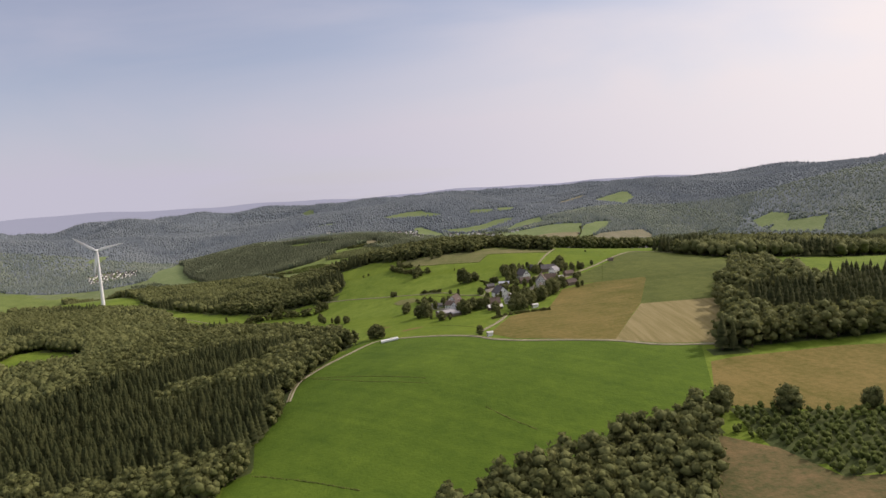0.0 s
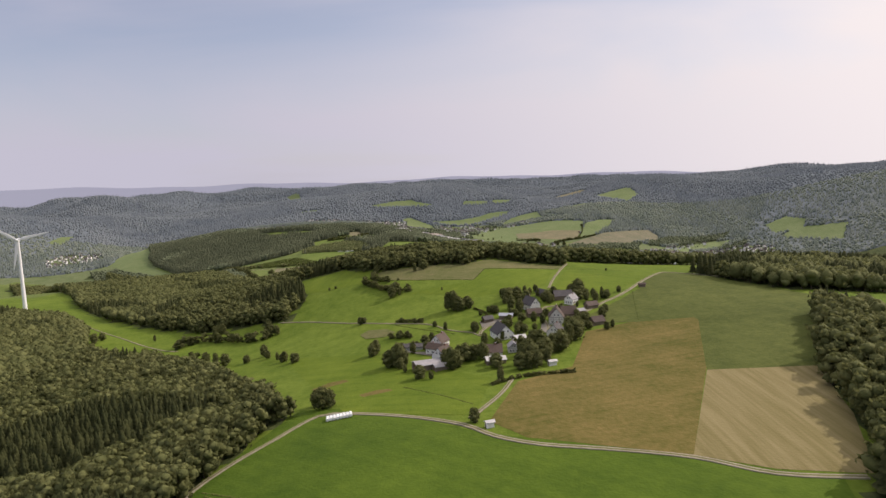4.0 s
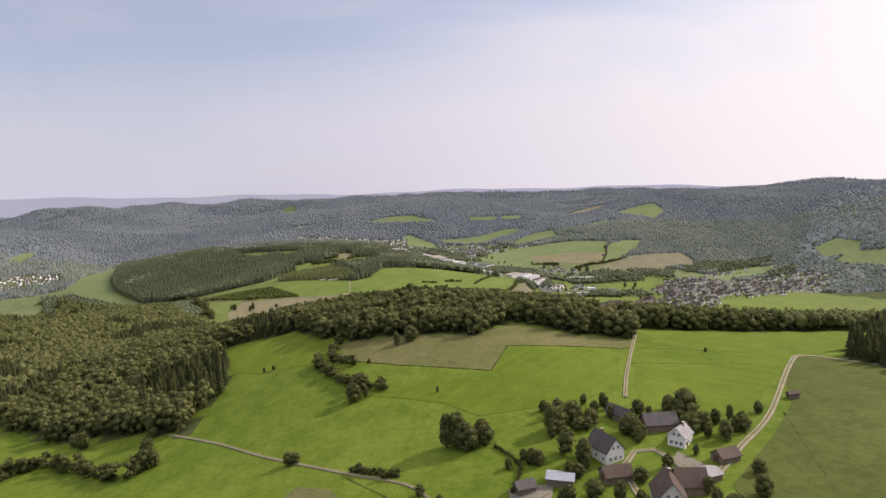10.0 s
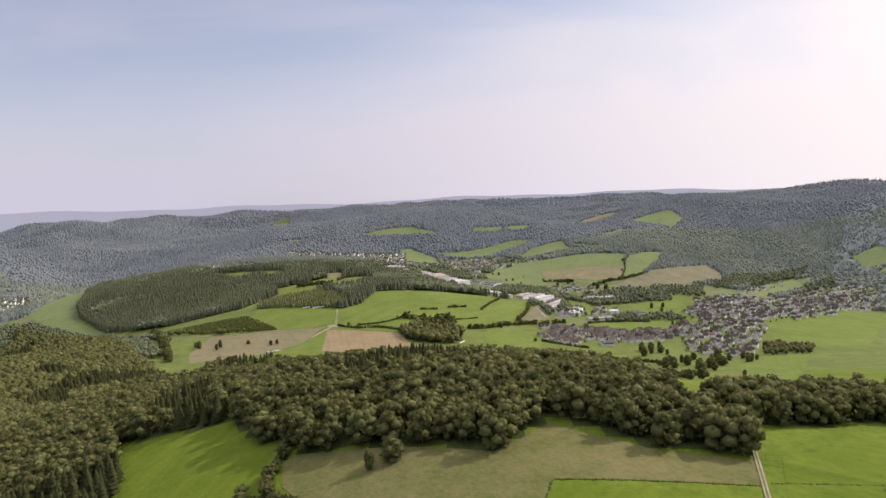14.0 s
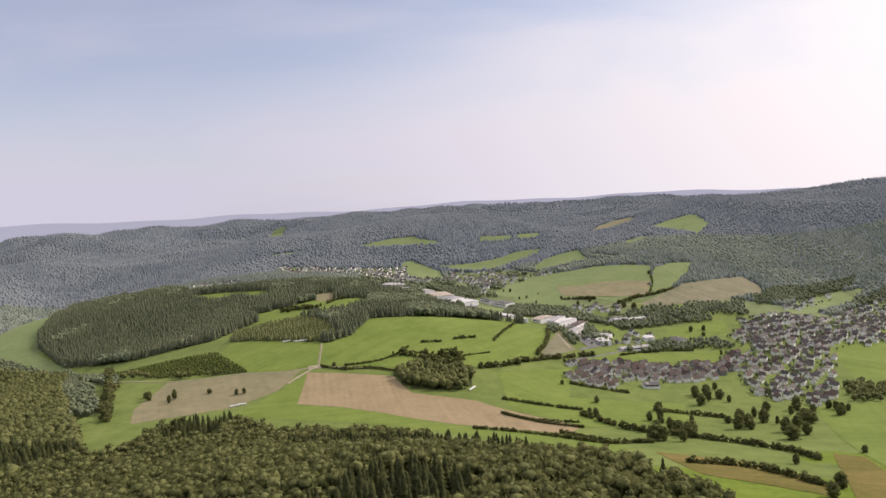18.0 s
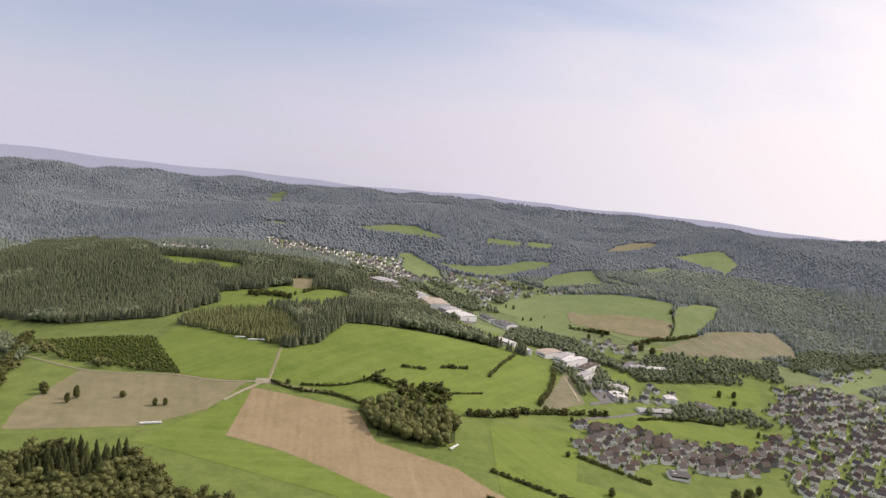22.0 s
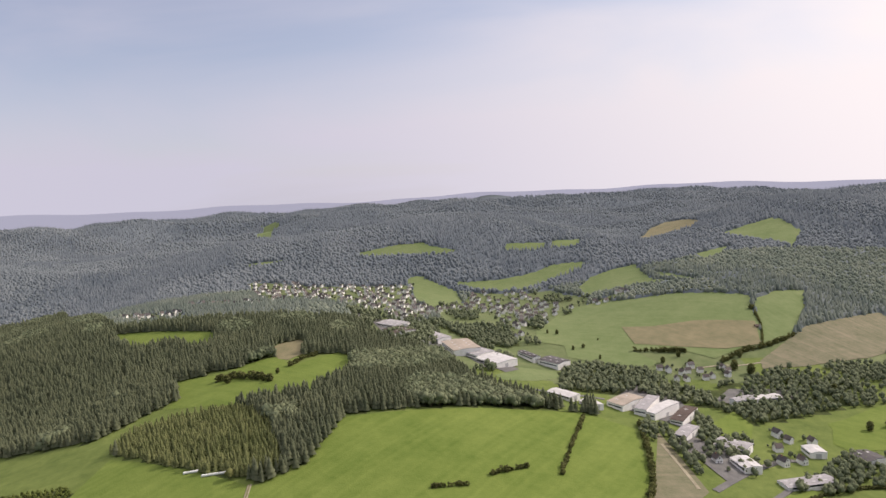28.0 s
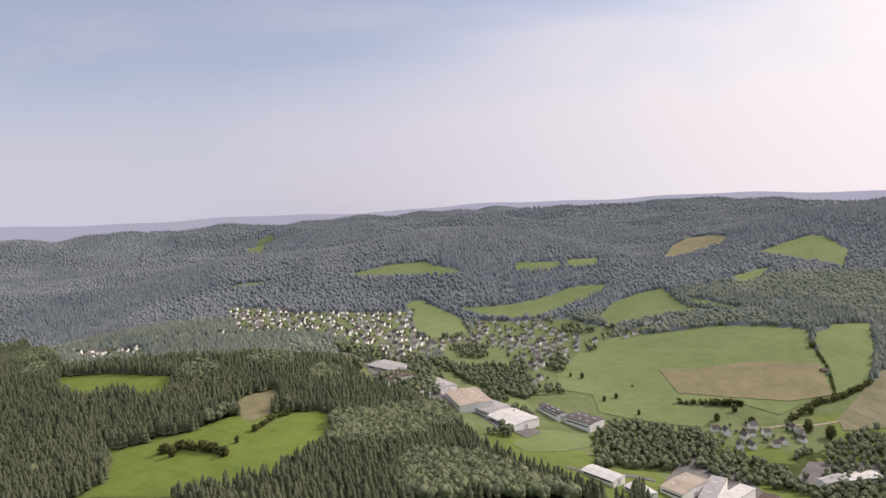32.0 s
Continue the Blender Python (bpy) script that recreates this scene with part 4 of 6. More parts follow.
# loose groups of trees between the houses and along the stream in the valley
for poly in HOLES:
    if min(p[1] for p in poly) < 1500:
        continue
    x, y = scatter(poly, 8.0)
    n1 = np.array([noise.noise((a / 38, b / 38, 1.7)) for a, b in zip(x, y)])
    keep = (n1 > 0.06) & visible(x, y)
    for _, other in TOWNS:
        keep &= ~inside(x, y, other)
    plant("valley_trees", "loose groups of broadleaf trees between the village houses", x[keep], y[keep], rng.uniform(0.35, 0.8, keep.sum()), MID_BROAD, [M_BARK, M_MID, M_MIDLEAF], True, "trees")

# woods on the hills beyond the valley
def crown_shape(sides, rings):
    """A small treetop: rings of (radius, height) closed by a point."""
    V, F = [], []
    for k, (q, z) in enumerate(rings[:-1]):
        a = np.arange(sides) * 2 * np.pi / sides + 0.5 * k
        V += [(q * math.cos(t), q * math.sin(t), z) for t in a]
        if k:
            for i in range(sides):
                j = (i + 1) % sides
                lo, hi = (k - 1) * sides, k * sides
                F += [(lo + i, lo + j, hi + i), (lo + j, hi + j, hi + i)]
    V.append((0, 0, rings[-1][1]))
    top = (len(rings) - 2) * sides
    F += [(top + i, top + (i + 1) % sides, len(V) - 1) for i in range(sides)]
    return np.array(V, float), np.array(F)


FAR_BROAD = [(crown_shape(5, q),) for q in ([(3.8, 0.0), (3.8, 5.5), (0, 9.5)], [(4.2, 0.0), (4.2, 6.0), (0, 9.0)], [(3.6, 0.0), (3.5, 6.5), (0, 10.5)])]
FAR_CONIFER = [(crown_shape(5, q),) for q in ([(4.0, 0.0), (0, 12.5)], [(3.6, 0.0), (0, 14.5)], [(4.3, 0.0), (0, 13.0)])]


def far_woods(y0, y1, step, big, leaf, needle):
    """Treetops on the far hills, spruces and broadleaf stands."""
    reach = 110 + 0.74 * y1
    x, y = scatter([(-reach, y0), (reach, y0), (reach, y1), (-reach, y1)], step)
    keep = (np.abs(x) < 90 + 0.73 * y) & wooded(x, y)
    keep &= (np.abs(x) < 0.74 * (y - 700)) | (rng.uniform(0, 1, len(x)) < 0.5)
    for other in taken:
        keep &= ~inside(x, y, other)
    x, y = x[keep], y[keep]
    stand = np.sin(x / 118 + 1.7 * np.sin(y / 171)) + np.sin(y / 92 + 1.3 * np.sin(x / 205)) + 0.8 * np.sin((x + y) / 47) + rng.normal(0, 0.5, len(x))
    con = stand > 0.35
    s = big * rng.uniform(0.75, 1.25, len(x))
    plant("woodland", "broadleaf treetops on the far hills, greyed by painted haze", x[~con], y[~con], s[~con], FAR_BROAD, [leaf], "all")
    plant("woodland", "spruce stands on the far hills, blued by painted haze", x[con], y[con], s[con], FAR_CONIFER, [needle], "all")


def canopy(y0, y1, cols, tall):
    """The closed leaf layer below the treetops, which comes down to the ground at its edges."""
    ys = [y0]
    while ys[-1] < y1:
        ys.append(ys[-1] + 2 * (130 + 0.80 * ys[-1]) / cols * 1.1)
    ys = np.array(ys)
    U, Y = np.meshgrid(np.linspace(-1, 1, cols), ys)
    cell = 2 * (130 + 0.80 * Y) / cols
    px, py = U * (130 + 0.80 * Y) + rng.uniform(-0.32, 0.32, Y.shape) * cell, Y + rng.uniform(-0.32, 0.32, Y.shape) * cell
    inwood = wooded(px, py)
    for other in taken:
        inwood &= ~inside(px, py, other)
    inwood[0] = False
    Z = height(px, py) + np.where(inwood, tall * rng.uniform(0.3, 1.0, Y.shape), -3.0)
    k = np.arange(Y.size).reshape(Y.shape)
    q = np.stack([k[:-1, :-1], k[:-1, 1:], k[1:, 1:], k[1:, :-1]], -1).reshape(-1, 4)
    q = q[inwood.ravel()[q].any(1)]
    qx, qy = px.ravel()[q[:, 0]], py.ravel()[q[:, 0]]
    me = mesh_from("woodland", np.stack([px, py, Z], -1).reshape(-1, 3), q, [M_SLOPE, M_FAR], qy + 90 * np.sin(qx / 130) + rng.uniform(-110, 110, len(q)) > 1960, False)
    tagged(new("woodland", me), "closed leaf layer of far hill woods, haze in its colour", "woodland", kind="stuff")


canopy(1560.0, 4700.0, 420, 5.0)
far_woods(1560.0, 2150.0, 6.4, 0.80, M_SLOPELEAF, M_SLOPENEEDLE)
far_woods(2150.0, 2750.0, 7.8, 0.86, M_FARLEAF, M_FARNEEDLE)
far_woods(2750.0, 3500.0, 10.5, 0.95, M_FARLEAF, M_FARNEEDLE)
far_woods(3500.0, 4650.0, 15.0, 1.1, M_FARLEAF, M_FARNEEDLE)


# ---- lanes, hedges, single trees ----
def smooth_line(pts, step=6.0):
    """Points every few metres along a line with its corners rounded."""
    P = [Vector((x, y, 0)) for x, y in pts]
    out = []
    for i in range(len(P) - 1):
        a, b = P[max(i - 1, 0)], P[i]
        c, d = P[i + 1], P[min(i + 2, len(P) - 1)]
        n = max(1, int((c - b).length / step))
        for k in range(n):
            t = k / n
            out.append(0.5 * ((2 * b) + (c - a) * t + (2 * a - 5 * b + 4 * c - d) * t * t + (3 * b - a - 3 * c + d) * t ** 3))
    out.append(P[-1])
    return out


def straight_line(pts, step):
    """Points every few metres along straight stretches."""
    out = []
    for (ax, ay), (bx, by) in zip(pts, pts[1:]):
        n = max(1, int(math.hypot(bx - ax, by - ay) / step))
        out += [Vector((ax + (bx - ax) * k / n, ay + (by - ay) * k / n, 0)) for k in range(n)]
    return out


LANES = []


def lane(kind, width, pts):
    """A road or track laid over the ground, with a raised bed."""
    line = smooth_line(pts)
    LANES.append(line)
    V, F = [], []
    across = (-0.5, -0.46, -0.16, 0.16, 0.46, 0.5)
    for i, p in enumerate(line):
        d = line[min(i + 1, len(line) - 1)] - line[max(i - 1, 0)]
        d = d.normalized() if d.length else Vector((0, 1, 0))
        side = Vector((d.y, -d.x, 0))
        w = width * (0.72 if kind == "gravel" else 0.7 if width < 4.5 else 0.9) * (1 + 0.12 * noise.noise((p.x / 9, p.y / 9, 5)))
        for k, o in enumerate(across):
            q = p + side * w * o
            crown = (0.0 if k in (0, 5) else 0.27 if k in (1, 4) else 0.33) + 0.12
            V.append((q.x, q.y, float(height(q.x, q.y)) + crown - (0.3 if k in (0, 5) else 0)))
    n = len(across)
    index = []
    for i in range(len(line) - 1):
        for k in range(n - 1):
            a = i * n + k
            F.append((a, a + 1, a + n + 1, a + n))
            index.append(1 if (kind == "gravel" and k == 2 and width < 3.8) else 0)
    mats = [M_TRACK, FIELD["dry_pasture"]] if kind == "gravel" else [M_ASPHALT, M_ASPHALT]
    ob = new("track" if kind == "gravel" else "road", mesh_from("lane", V, F, mats, index))
    return tagged(ob, "pale gravel farm track with a grassy middle strip" if kind == "gravel" else "narrow worn grey asphalt road", "track" if kind == "gravel" else "road", kind="structure")


r1 = np.random.default_rng(23)
SHRUB = []
for _k in range(5):
    s_trunk, s_hull, s_clumps = broadleaf(r1, 4, 44, 2.0, limbs=False)
    SHRUB.append((s_trunk, join([s_hull, s_clumps])))


def hedge(tall, pts):
    """A row of bushes grown together, or for the lowest a bank of long grass."""
    line = smooth_line(pts, tall * 0.42) if tall > 1.2 else straight_line(pts, 1.0)
    V, F, off = [], [], 0
    for p in line:
        if tall > 1.2 and r1.uniform() < 0.05:
            continue
        x, y = p.x + r1.uniform(-0.2, 0.2) * tall, p.y + r1.uniform(-0.2, 0.2) * tall
        s = tall * r1.uniform(0.65, 1.25) / 15.0
        if tall <= 1.2:
            v, f = ICO[1]
            v = v * (1 + r1.uniform(-0.25, 0.25, (len(v), 1))) * [0.6, 0.6, tall * 0.55] * r1.uniform(0.6, 1.2)
        else:
            v, f = SHRUB[r1.integers(0, 5)][1]
            a = r1.uniform(0, 6.28)
            v = np.stack([v[:, 0] * math.cos(a) - v[:, 1] * math.sin(a), v[:, 0] * math.sin(a) + v[:, 1] * math.cos(a), v[:, 2] - 1.2], -1) * s * [1.25, 1.25, 1.05]
        V.append(v + [x, y, float(height(x, y))])
        F.append(f + off)
        off += len(v)
    name = "hedge" if tall > 1.2 else "grass_bank"
    ob = new(name, mesh_from(name, np.concatenate(V), np.concatenate(F), [M_LEAF if tall > 1.2 else FIELD["dull_meadow"]]))
    return tagged(ob, "uneven green hedgerow of bushes between meadows" if tall > 1.2 else "low bank of long grass along a field edge", "hedge" if tall > 1.2 else "grass bank", group="hedgerows" if tall > 1.2 else "", kind="" if tall > 1.2 else "stuff")


def thing(name, label, category, group=""):
    ob = new(name)
    ob.empty_display_size = 0.5
    return tagged(ob, label, category, group)


def tree_mother(r, tall):
    """One detailed broadleaf tree with trunk and crown, 17 m high."""
    trunk, hull, clumps = broadleaf(r, 14, 700, 0.62, 1, tall)
    crown = join([hull, clumps])
    top = thing("tree", "broadleaf tree with a full green summer crown on the meadow", "tree", "single trees")
    for nm, (v, f), m in (("trunk", trunk, M_BARK), ("crown", crown, M_LEAF)):
        if nm == "crown":
            inner = np.arange(len(f)) < len(hull[1])
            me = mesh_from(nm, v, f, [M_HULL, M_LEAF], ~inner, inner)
        else:
            me = mesh_from(nm, v, f, [m])
        ob = new(nm, me)
        ob.parent = top
    return top


MOTHERS = [tree_mother(r1, t) for t in (1.0, 1.2, 0.92, 1.4, 1.08, 1.28)]
PLACED = [0]


def trees(rows):
    for x, y, tall in rows:
        k = PLACED[0]
        PLACED[0] += 1
        m = pose(x, y, float(height(x, y)) - 0.1 * tall, 0, 0, (k * 77) % 360)
        s = tall / 17.0
        ob = MOTHERS[k] if k < 6 else copy_thing(MOTHERS[k % 6], m)
        ob.matrix_basis = m
        wide = s * (0.98 + 0.26 * math.sin(k * 2.1))
        ob.scale = (wide, wide, s)
        if tall < 6:
            tagged(ob, "small bushy green shrub standing in the grass", "shrub")


# ---- buildings ----
M_WALL = {
    "white": varied("white_render", (0.70, 0.69, 0.66), (0.84, 0.83, 0.80), [(3, 1.0), (0.5, 0.5)]),
    "grey": varied("grey_render", (0.36, 0.36, 0.36), (0.50, 0.50, 0.49), [(3, 1.0), (0.5, 0.5)]),
    "timber": varied("weathered_boards", (0.13, 0.10, 0.075), (0.26, 0.21, 0.16), [(1.5, 1.0), (0.2, 0.7)], stretch=(0, 1, 1)),
    "clad": varied("slate_cladding", (0.14, 0.14, 0.142), (0.26, 0.255, 0.25), [(3, 1.0), (0.4, 0.6)], random_by="object"),
    "frame": varied("pale_plaster", (0.5, 0.48, 0.44), (0.68, 0.66, 0.61), [(2, 1.0), (0.4, 0.5)]),
}
M_ROOF = {
    "brown": varied("brown_roof_tiles", (0.048, 0.034, 0.028), (0.105, 0.077, 0.063), [(4, 1.0), (0.5, 0.8)], rough=0.75, random_by="object", bump=0.5, bump_scale=0.4),
    "slate": varied("dark_slate_roof", (0.042, 0.038, 0.039), (0.092, 0.085, 0.085), [(4, 1.0), (0.5, 0.8)], rough=0.6, random_by="object", bump=0.5, bump_scale=0.4),
    "townroof": varied("grey_brown_roof_tiles", (0.056, 0.047, 0.044), (0.124, 0.106, 0.098), [(4, 1.0), (0.5, 0.8)], rough=0.75, random_by="object", bump=0.5, bump_scale=0.4),
    "greyroof": varied("grey_fibre_cement_roof", (0.20, 0.195, 0.20), (0.34, 0.33, 0.33), [(4, 1.0), (0.6, 0.8)], bump=0.4, bump_scale=0.5),
    "paleroof": varied("pale_sheet_roof", (0.34, 0.335, 0.325), (0.52, 0.51, 0.50), [(5, 1.0), (0.8, 0.6)], rough=0.5),
    "blueroof": varied("blue_grey_sheet_roof", (0.20, 0.22, 0.26), (0.33, 0.35, 0.40), [(4, 1.0), (0.6, 0.6)], rough=0.5),
    "tanroof": varied("weathered_tan_roof", (0.22, 0.19, 0.15), (0.36, 0.31, 0.26), [(6, 1.0), (0.8, 0.7)]),
}
WORD = {"clad": "dark slate-clad", "white": "white rendered", "grey": "grey rendered", "timber": "weathered wooden", "frame": "half-timbered", "brown": "brown tiled roof", "slate": "dark slate roof", "townroof": "grey-brown tiled roof",
        "greyroof": "grey sheet roof", "paleroof": "pale sheet roof", "blueroof": "blue-grey sheet roof", "tanroof": "tan weathered roof"}
M_BEAM = varied("dark_timber_beams", (0.03, 0.022, 0.016), (0.07, 0.05, 0.035), [(1, 1.0)])
M_GLASS, _n, _l, _b = material("dark_window_glass", 0.12, 0.5)
_b.inputs["Base Color"].default_value = (0.035, 0.04, 0.045, 1)
M_DOOR = varied("brown_door_wood", (0.08, 0.05, 0.03), (0.15, 0.10, 0.06), [(1, 1.0)])
M_BRICK = varied("chimney_brick", (0.16, 0.08, 0.06), (0.28, 0.16, 0.12), [(0.5, 1.0)])
M_FRAMEW = varied("white_painted_wood", (0.7, 0.7, 0.68), (0.8, 0.8, 0.78), [(1, 1.0)])


def box(bm, x0, x1, y0, y1, z0, z1):
    vs = [bm.verts.new((x, y, z)) for z in (z0, z1) for x, y in ((x0, y0), (x1, y0), (x1, y1), (x0, y1))]
    for f in ((3, 2, 1, 0), (4, 5, 6, 7), (0, 1, 5, 4), (1, 2, 6, 5), (2, 3, 7, 6), (3, 0, 4, 7)):
        bm.faces.new([vs[i] for i in f])
    return bm


def gable_walls(L, W, eave, rise):
    """Walls with gable ends, ridge along x, open above."""
    bm = bmesh.new()
    x, y = L / 2, W / 2
    base = -1.6
    c = [bm.verts.new(p) for p in ((-x, -y, base), (x, -y, base), (x, y, base), (-x, y, base), (-x, -y, eave), (x, -y, eave), (x, y, eave), (-x, y, eave), (-x, 0, eave + rise), (x, 0, eave + rise))]
    for f in ((0, 1, 5, 4), (2, 3, 7, 6), (1, 2, 6, 9, 5), (3, 0, 4, 8, 7)):
        bm.faces.new([c[i] for i in f])
    return bm


def gable_roof(L, W, eave, rise, over=0.5, thick=0.22):
    """Two roof slopes with thickness and eaves."""
    bm = bmesh.new()
    x = L / 2 + over
    k = rise / (W / 2)
    y = W / 2 + over
    prof = [(-y, eave - over * k), (0, eave + rise), (y, eave - over * k), (y, eave - over * k + thick), (0, eave + rise + thick * 1.2), (-y, eave - over * k + thick)]
    a = [bm.verts.new((-x, p, z)) for p, z in prof]
    b = [bm.verts.new((x, p, z)) for p, z in prof]
    for i in range(6):
        j = (i + 1) % 6
        bm.faces.new((a[i], a[j], b[j], b[i]))
    bm.faces.new(a[::-1])
    bm.faces.new(b)
    bmesh.ops.recalc_face_normals(bm, faces=bm.faces[:])
    return bm


def window(parent, x, y, z, w, h, facing):
    """A window with frame and pane on a wall; facing: 'x' or 'y' and its sign."""
    axis, sign = facing
    d = 0.06 * sign
    bm = bmesh.new()
    t = 0.12
    for u0, u1, v0, v1 in ((-w / 2 - t, w / 2 + t, -h / 2 - t, -h / 2), (-w / 2 - t, w / 2 + t, h / 2, h / 2 + t), (-w / 2 - t, -w / 2, -h / 2, h / 2), (w / 2, w / 2 + t, -h / 2, h / 2), (-0.04, 0.04, -h / 2, h / 2)):
        lo, hi = min(0, d), max(0, d)
        if axis == "x":
            box(bm, x + lo, x + hi, y + u0, y + u1, z + v0, z + v1)
        else:
            box(bm, x + u0, x + u1, y + lo, y + hi, z + v0, z + v1)
    win = part("window", bm, M_FRAMEW, parent)
    bm = bmesh.new()
    lo, hi = min(0, d * 0.5), max(0, d * 0.5)
    if axis == "x":
        box(bm, x + lo, x + hi, y - w / 2, y + w / 2, z - h / 2, z + h / 2)
    else:
        box(bm, x - w / 2, x + w / 2, y + lo, y + hi, z - h / 2, z + h / 2)
    part("pane", bm, M_GLASS, win)


def building(kind, x, y, L, W, eave, rise, yaw, wall, roof):
    """A house, barn or shed of the hamlet with its walls, roof, openings and chimney."""
    L, W, eave, rise = L * 0.8, W * 0.8, max(2.3, eave * 0.8), rise * 0.84
    house = kind in ("farmhouse", "cottage", "half_timbered_house")
    ob = thing(kind, "%s %s with a %s in the hamlet" % (WORD[wall], kind.replace("_", " ").replace("half timbered ", ""), WORD[roof]), "house" if house else kind, "hamlet buildings")
    ob.matrix_basis = pose(x, y, float(height(x, y)), 0, 0, yaw)
    part("wall", gable_walls(L, W, eave, rise), M_WALL[wall], ob)
    part("roof", gable_roof(L, W, eave, rise), M_ROOF[roof], ob)
    if house:
        bm = bmesh.new()
        box(bm, L * 0.2 - 0.35, L * 0.2 + 0.35, -0.7, 0.0, eave + rise * 0.6, eave + rise + 1.0)
        ch = part("chimney", bm, M_BRICK, ob)
        bm = bmesh.new()
        box(bm, L * 0.2 - 0.42, L * 0.2 + 0.42, -0.77, 0.07, eave + rise + 1.0, eave + rise + 1.12)
        part("chimney_cap", bm, M_WALL["grey"], ch)
        for sx in (-1, 1):
            for k, z in enumerate((1.3, 3.5) if eave > 4.2 else (1.3,)):
                for v in (-0.28, 0.0, 0.28):
                    window(ob, sx * L / 2, v * W, z, 0.95, 1.15, ("x", sx))
            for v in (-0.13, 0.13):
                window(ob, sx * L / 2, v * W, eave + rise * 0.28, 0.9, 1.1, ("x", sx))
        for sy in (-1, 1):
            for z in ((1.3, 3.5) if eave > 4.2 else (1.3,)):
                for u in (-0.34, 0.02, 0.34):
                    window(ob, u * L, sy * W / 2, z, 0.95, 1.15, ("y", sy))
        bm = box(bmesh.new(), -L * 0.2 - 0.6, -L * 0.2 + 0.6, -W / 2 - 0.08, -W / 2, -0.2, 2.0)
        door = part("door", bm, M_DOOR, ob)
        part("door_handle", box(bmesh.new(), -L * 0.2 + 0.35, -L * 0.2 + 0.5, -W / 2 - 0.14, -W / 2 - 0.08, 0.95, 1.02), M_GLASS, door)
    else:
        for sx in (-1, 1):
            bm = box(bmesh.new(), sx * L / 2 - 0.05, sx * L / 2 + 0.05, -W * 0.2, W * 0.2, -0.3, min(eave, 3.0))
            part("gate", bm, M_DOOR, ob)
    if wall == "frame":
        for sx in (-1, 1):
            for z in (0.3, 2.6, eave):
                part("beam", box(bmesh.new(), sx * L / 2 - 0.05, sx * L / 2 + 0.05, -W / 2, W / 2, z - 0.11, z + 0.11), M_BEAM, ob)
            for v in (-0.48, -0.2, 0.2, 0.48):
                part("beam", box(bmesh.new(), sx * L / 2 - 0.04, sx * L / 2 + 0.04, v * W - 0.1, v * W + 0.1, 0, eave), M_BEAM, ob)
    return ob


def hall(x0, y0, x1, y1, W, tall, roof):
    """A works hall: walls, shallow roof, roof lights and a band of windows."""
    L = max(9.0, math.hypot(x1 - x0, y1 - y0))
    x, y = (x0 + x1) / 2, (y0 + y1) / 2
    ob = thing("works_hall", "long low works hall with pale walls and a %s" % WORD[roof], "hall", "works halls in the valley")
    ob.matrix_basis = pose(x, y, float(height(x, y)), 0, 0, math.degrees(math.atan2(y1 - y0, x1 - x0)))
    part("wall", gable_walls(L, W, tall - 1.0, 1.0), M_WALL["white"], ob)
    part("roof", gable_roof(L, W, tall - 1.0, 1.0, 0.3, 0.25), M_ROOF[roof], ob)
    for k in range(int(L // 9)):
        u = -L / 2 + 4.5 + k * 9
        for s in (-1, 1):
            part("roof_light", box(bmesh.new(), u - 1.4, u + 1.4, s * W * 0.22 - 0.7, s * W * 0.22 + 0.7, tall - 0.62, tall - 0.1), M_WALL["grey"], ob)
    for s in (-1, 1):
        part("window_band", box(bmesh.new(), -L * 0.42, L * 0.42, s * W / 2 - 0.05, s * W / 2 + 0.05, tall * 0.5, tall * 0.5 + 1.2), M_GLASS, ob)
    part("gate", box(bmesh.new(), L / 2 - 0.05, L / 2 + 0.08, -2.2, 2.2, -0.5, 4.0), M_WALL["grey"], ob)
    return ob


def house_mother(L, W, eave, rise, wall, roof):
    L, W, eave, rise = L * 0.66, W * 0.68, eave * 1.25, rise * 0.68
    ob = thing("house", "%s town house with a %s" % (WORD[wall], WORD[roof]), "house", "houses in the valley town")
    part("wall", gable_walls(L, W, eave, rise), M_WALL[wall], ob)
    part("roof", gable_roof(L, W, eave, rise, 0.4, 0.2), M_ROOF[roof], ob)
    part("chimney", box(bmesh.new(), L * 0.15 - 0.4, L * 0.15 + 0.4, 0.1, 0.9, eave + rise * 0.5, eave + rise + 0.9), M_BRICK, ob)
    for sx in (-1, 1):
        for v, z in ((-0.22, 1.6), (0.22, 1.6), (0.0, eave + 0.6)):
            part("window", box(bmesh.new(), sx * L / 2 - 0.06, sx * L / 2 + 0.06, v * W - 0.5, v * W + 0.5, z - 0.55, z + 0.55), M_GLASS, ob)
    return ob


lane("gravel", 3.6, [(-91.0, 325.2), (-92.4, 354.3), (-83.5, 374.2), (-68.7, 395.3), (-53.8, 416.6), (-39.0, 413.0), (-12.8, 398.7), (11.2, 382.2), (23.1, 368.3), (39.0, 358.6), (61.6, 352.4), (89.4, 344.2), (111.5, 332.2), (138.8, 328.0)])
lane("gravel", 3, [(14.7, 388.3), (21.2, 399.1), (28.8, 412.7), (33.6, 424.1), (37.7, 436.0)])
lane("gravel", 3.3, [(69.5, 514.8), (72.0, 531.3), (71.5, 549.0), (72.1, 563.5), (78.6, 572.9), (85.9, 573.3), (92.2, 560.0), (98.5, 552.5), (118.0, 572.6), (142.2, 599.1), (182.8, 659.3), (200.6, 680.2), (218.8, 672.0), (237.2, 659.6)])
lane("gravel", 2.6, [(88.4, 618.6), (95.7, 641.9), (105.6, 669.2), (122.9, 716.3)])

